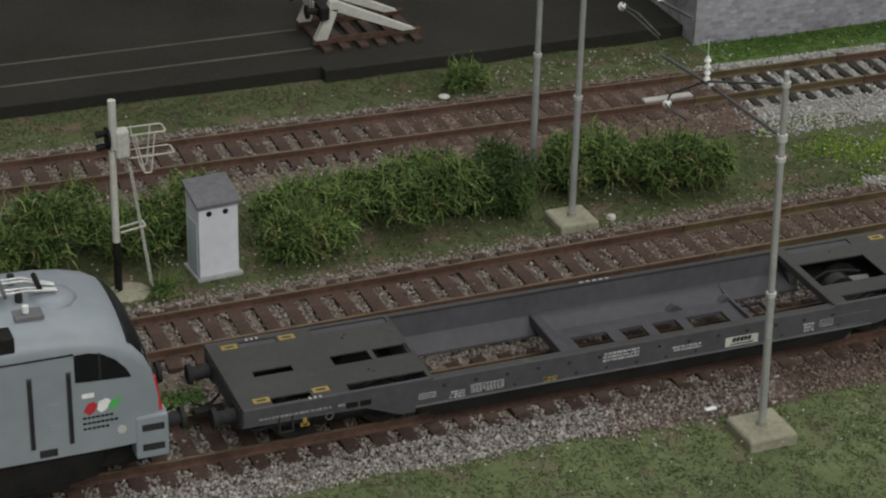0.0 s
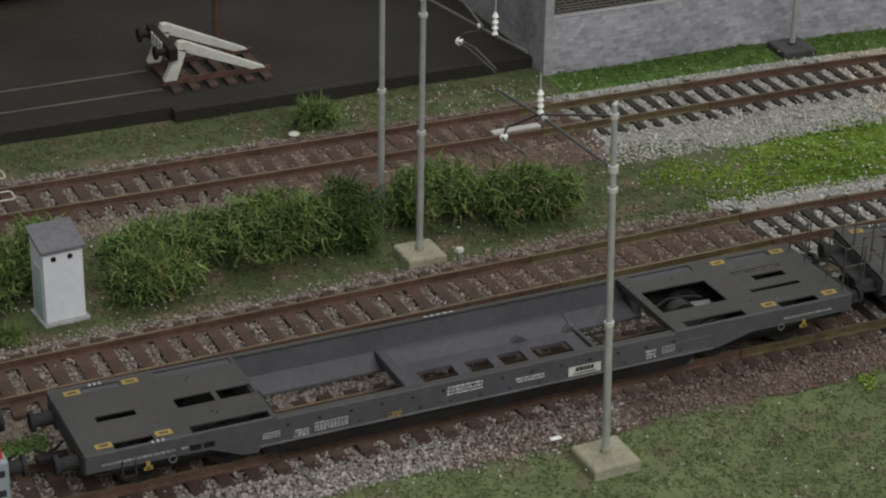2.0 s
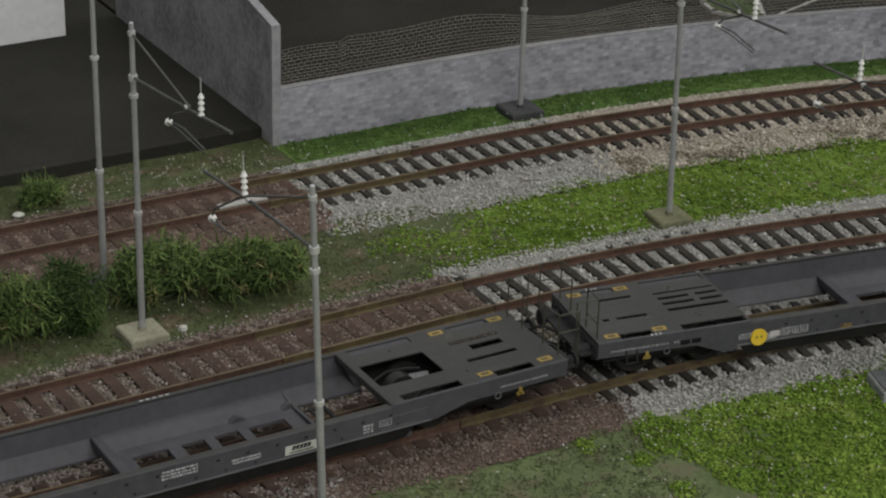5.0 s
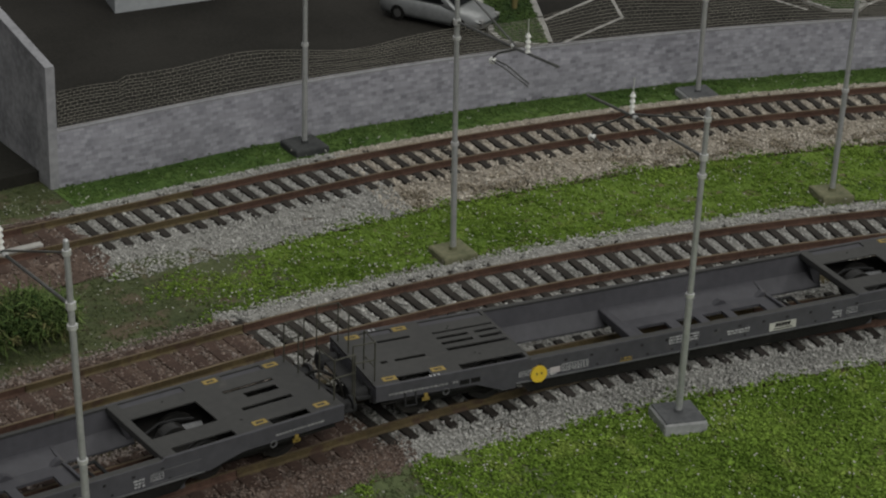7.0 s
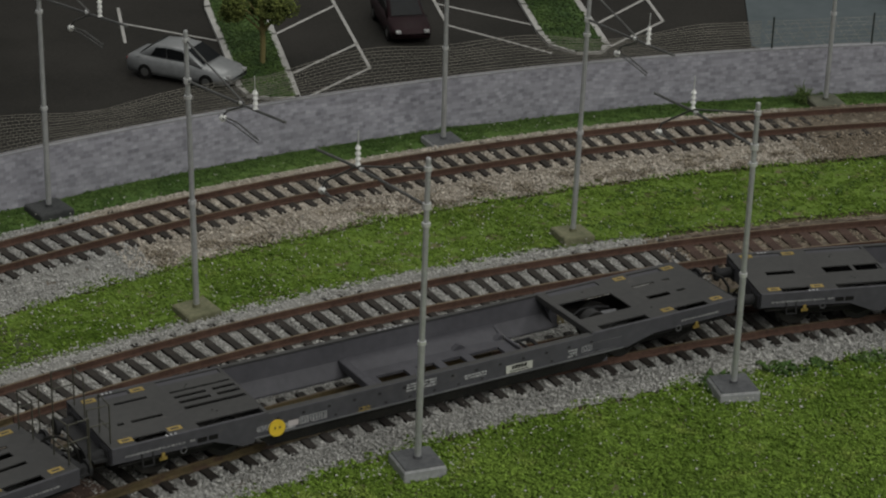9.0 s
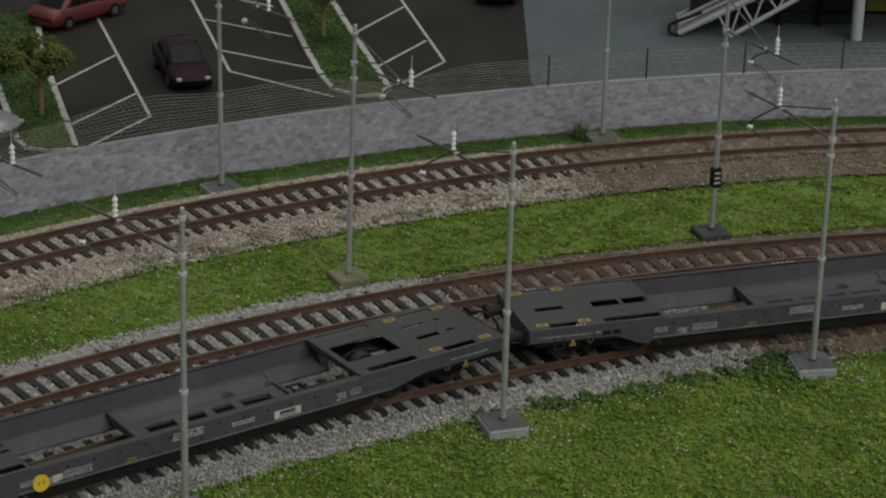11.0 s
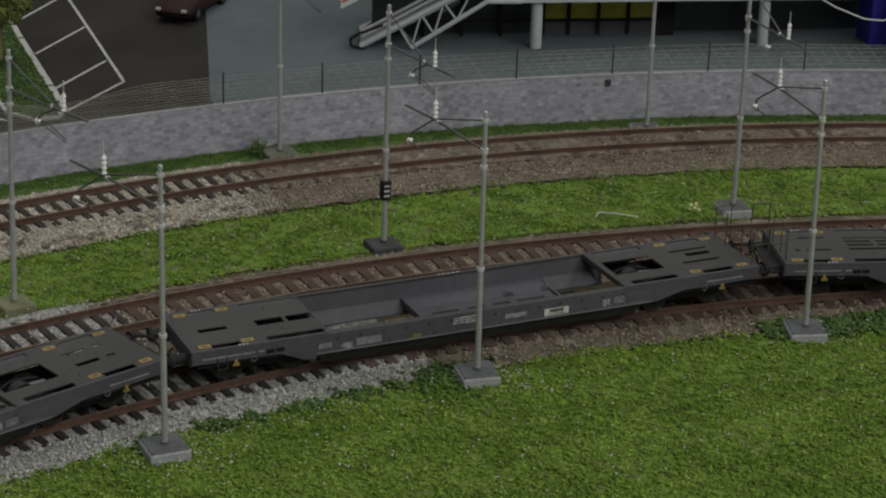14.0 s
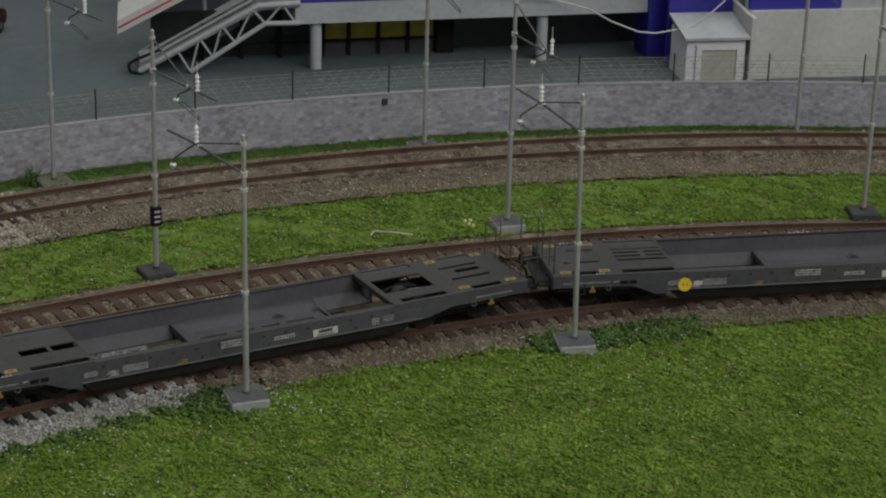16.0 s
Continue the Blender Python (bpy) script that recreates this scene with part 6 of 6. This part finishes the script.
rails += [[(5.2, v, 44), (7.4, v, 33.5), (9.0, v, 33.5), (10.2, v, 44)] for v in (-2.4, 2.4)] + [[(7.4, -2.4, 33.5), (7.4, 2.4, 33.5)]]
for row in rails:
    part("platform_rail", strand(row, 0.2), WHITE_WORN, signal, "pale wire platform railing")
solid("signal_mound", ball((-6, 66, -0.6), 6, squash=0.3), CONCRETE, "low sandy mound at the signal's foot", "mound", smooth=True)


def bush(x, y, z, rx, ry, h, count, leaf, shade_leaf, label, seed, category="bush", group="hedge bushes"):
    """A tangled bush: many crooked twigs with small leaves, gaps between, their shade painted by darker leaves."""
    rng = np.random.default_rng(seed)
    root = thing("bush", x, y, z, 0, label, category, group)
    verts, faces = [], []

    def tube(pts, r):
        base = len(verts)
        for i, p in enumerate(pts):
            k = r * (1 - 0.85 * i / (len(pts) - 1))
            verts.extend([(p[0] + k, p[1], p[2]), (p[0] - k * 0.5, p[1] + k * 0.87, p[2]), (p[0] - k * 0.5, p[1] - k * 0.87, p[2])])
            if i:
                a = base + 3 * (i - 1)
                faces.extend([(a + q, a + (q + 1) % 3, a + 3 + (q + 1) % 3, a + 3 + q) for q in range(3)])

    lobes = []
    for _ in range(13):
        a, r = rng.uniform(0, 2 * math.pi), 0.72 * math.sqrt(rng.random())
        lobes.append((r * math.cos(a), r * math.sin(a), rng.uniform(0.16, 0.34) + 0.38 * (1 - r) * rng.uniform(0.5, 1.0), rng.uniform(0.3, 0.46)))
    for _ in range(count):
        lx, ly, lz, lr = lobes[rng.integers(13)]
        d = rng.normal(size=3)
        d /= np.linalg.norm(d)
        k = lr * rng.uniform(0.5, 1.0)
        p = np.array([(lx + d[0] * k) * rx, (ly + d[1] * k) * ry, max(0.2, h * (lz + d[2] * 0.7 * k))])
        step = rng.normal(0, 0.75, 3) + d * 0.45 + np.array((0, 0, 0.25))
        curl = rng.normal(0, 0.28, 3)
        pts, reach = [p], rng.uniform(0.7, 1.7)
        for _ in range(4):
            step = step + np.cross(curl, step) * 0.8 + rng.normal(0, 0.16, 3) - np.array((0, 0, 0.1))
            step /= np.linalg.norm(step) + 0.05
            p = p + step * reach
            p[2] = max(p[2], 0.1)
            pts.append(p)
        tube(pts, rng.uniform(0.2, 0.42))
    data = bpy.data.meshes.new("foliage")
    data.from_pydata([(a * MM, b * MM, c * MM) for a, b, c in verts], [], faces)
    data.materials.append(leaf)
    ob = new("foliage", data)
    ob.parent = root
    n = int(count * 1.7)
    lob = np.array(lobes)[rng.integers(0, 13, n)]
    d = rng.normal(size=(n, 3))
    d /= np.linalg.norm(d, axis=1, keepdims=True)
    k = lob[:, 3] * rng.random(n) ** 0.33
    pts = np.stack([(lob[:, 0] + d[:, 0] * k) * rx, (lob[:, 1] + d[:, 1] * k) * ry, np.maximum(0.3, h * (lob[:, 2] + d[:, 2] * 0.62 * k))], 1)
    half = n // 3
    # Two thirds of the leaves take the darker green, painting the bush's shaded inside.
    for chosen, kind, size in ((pts[half:], shade_leaf, 1.5), (pts[:half], leaf, 1.2)):
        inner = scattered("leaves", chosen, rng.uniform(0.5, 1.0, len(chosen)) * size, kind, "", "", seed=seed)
        inner.parent = root
        for key in ("kind", "label", "category"):
            if key in inner:
                del inner[key]
    return root


HEDGE = [(-40, 91, 17, 12, 20), (-19, 88, 15, 12, 26), (4, 83, 13, 11, 22), (20, 90, 10, 9, 25), (42, 80, 20, 14, 20), (78, 82, 18, 13, 25), (102, 84, 11, 12, 22), (60, 92, 13, 8, 15),
         (132, 84, 16, 12, 22), (155, 77, 14, 13, 21)]
for k, (x, y, rx, ry, h) in enumerate(HEDGE):
    dark = k == 6
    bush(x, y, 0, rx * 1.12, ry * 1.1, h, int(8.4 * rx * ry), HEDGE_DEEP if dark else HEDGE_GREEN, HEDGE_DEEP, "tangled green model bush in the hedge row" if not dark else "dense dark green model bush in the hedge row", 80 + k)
bush(124, 160, 0, 8, 6, 9, 450, HEDGE_GREEN, HEDGE_DEEP, "small green tuft behind the back track", 95, "bush", "")
bush(585, 80, 0, 3.4, 3, 4.5, 200, HEDGE_GREEN, HEDGE_DEEP, "low dark tuft beside a mast foot at the wall", 97, "bush", "")
bush(3, 62, 0, 3.6, 3, 4, 160, HEDGE_GREEN, HEDGE_DEEP, "low green tuft beside the signal", 96, "bush", "")


def tree(x, y, z, h, spread, seed, label):
    root = thing("tree", x, y, z, 0, label, "tree", "car park trees")
    rng = np.random.default_rng(seed)
    bm = strand([(0, 0, 0), (0.4, 0.2, h * 0.3), (-0.2, 0.3, h * 0.62)], 1.1, 8)
    for k in range(9):
        a = k * 2.4
        p = (0.4 * math.cos(a), 0.4 * math.sin(a), h * (0.4 + 0.03 * k))
        q = (spread * 0.55 * math.cos(a), spread * 0.55 * math.sin(a), h * (0.66 + 0.03 * k))
        rod(p, q, 0.5, 0.2, 6, bm)
    part("trunk", bm, BARK, root, "slim yellowish trunk with limbs")
    n = 6500
    d = rng.normal(size=(n, 3))
    d /= np.linalg.norm(d, axis=1, keepdims=True)
    turn, ring = rng.uniform(0, 6.28, 22), np.sqrt(rng.random(22))
    lob = np.stack([ring * np.cos(turn), ring * np.sin(turn), rng.uniform(-0.5, 0.9, 22) - 0.3 * ring], 1)
    pick = rng.integers(0, 22, n)
    c, k = lob[pick], rng.uniform(0.16, 0.34, 22)[pick] * rng.random(n) ** 0.4
    pts = np.stack([(c[:, 0] * 0.8 + d[:, 0] * k) * spread, (c[:, 1] * 0.8 + d[:, 1] * k) * spread, h * 0.78 + c[:, 2] * h * 0.22 + d[:, 2] * k * h * 0.4], 1)
    crown = scattered("crown", pts, rng.uniform(0.7, 1.6, n), TREE_LEAF, "", "", seed=seed)
    crown.parent = root
    for key in ("kind", "label", "category"):
        if key in crown:
            del crown[key]


tree(437, 232, LOT_Z + 0.9, 31, 17, 101, "small olive-green tree with a thin trunk in the planted island")
tree(592, 238, LOT_Z + 0.9, 32, 16, 102, "small olive-green tree on the planted island")

# small loose things
bm = ball((127.2, 63.8, 0.8), 1.15, squash=0.75)
for v in bm.verts:
    v.co += Vector((random.uniform(-0.28, 0.28), random.uniform(-0.28, 0.28), random.uniform(-0.2, 0.2)))
solid("white_stone", bm, WHITE_WORN, "small rough white stone beside the mast foot", "stone")
solid("white_scrap", box(104.5, 107.4, -35.6, -34.4, 1.2, 1.7, 0.2), WHITE, "scrap of white plaster on the ballast", "litter")
solid("flat_stone", ball((114, 154, 0.9), 1.9, squash=0.3), WHITE_WORN, "flat white stone behind the back track", "stone", smooth=True)
solid("straw", strand([(614.5, -61.5, 1.8), (617, -61, 2.8), (621, -67, 2.6), (624.6, -73.6, 2.0)], 0.22), HOUSE_PALE, "pale bent straw lying on the turf", "straw")
bm = bmesh.new()
for dx, dy, dz in ((0, 0, 3), (1.6, 0.6, 4), (-1.2, 1, 4.5), (0.6, -1.4, 2.4)):
    ball((645 + dx, -85 + dy, dz * 0.9), 0.65, bm)
solid("flower_tuft", bm, FLOWER, "pale yellow flower tuft beside a mast foot", "flower")
solid("pale_rail_piece", box(166, 182, 122.6, 125.2, 4.4, 5.2, 0.2, None), LINE_PAINT, "pale strip lying along the back rail", "rail joint strip")
wallbox = solid("wall_box", box(-1.2, 1.2, -1.0, 0.1, 14.8, 17.4, 0.3), CONCRETE_DARK, "small dark box on the wall face", "box")
wallbox.matrix_basis = place(*WALL.at(754)[:2], 0, WALL.at(754)[2])

# sleepers and rails last
track("front_track", FRONT, -140, 900, "rust-brown model track under the wagon train")
track("middle_track", MIDDLE, -140, 900, "rust-brown model track curving beside the train")
track("back_track", BACK, -140, 1010, "rust-brown model track curving along the stone wall")
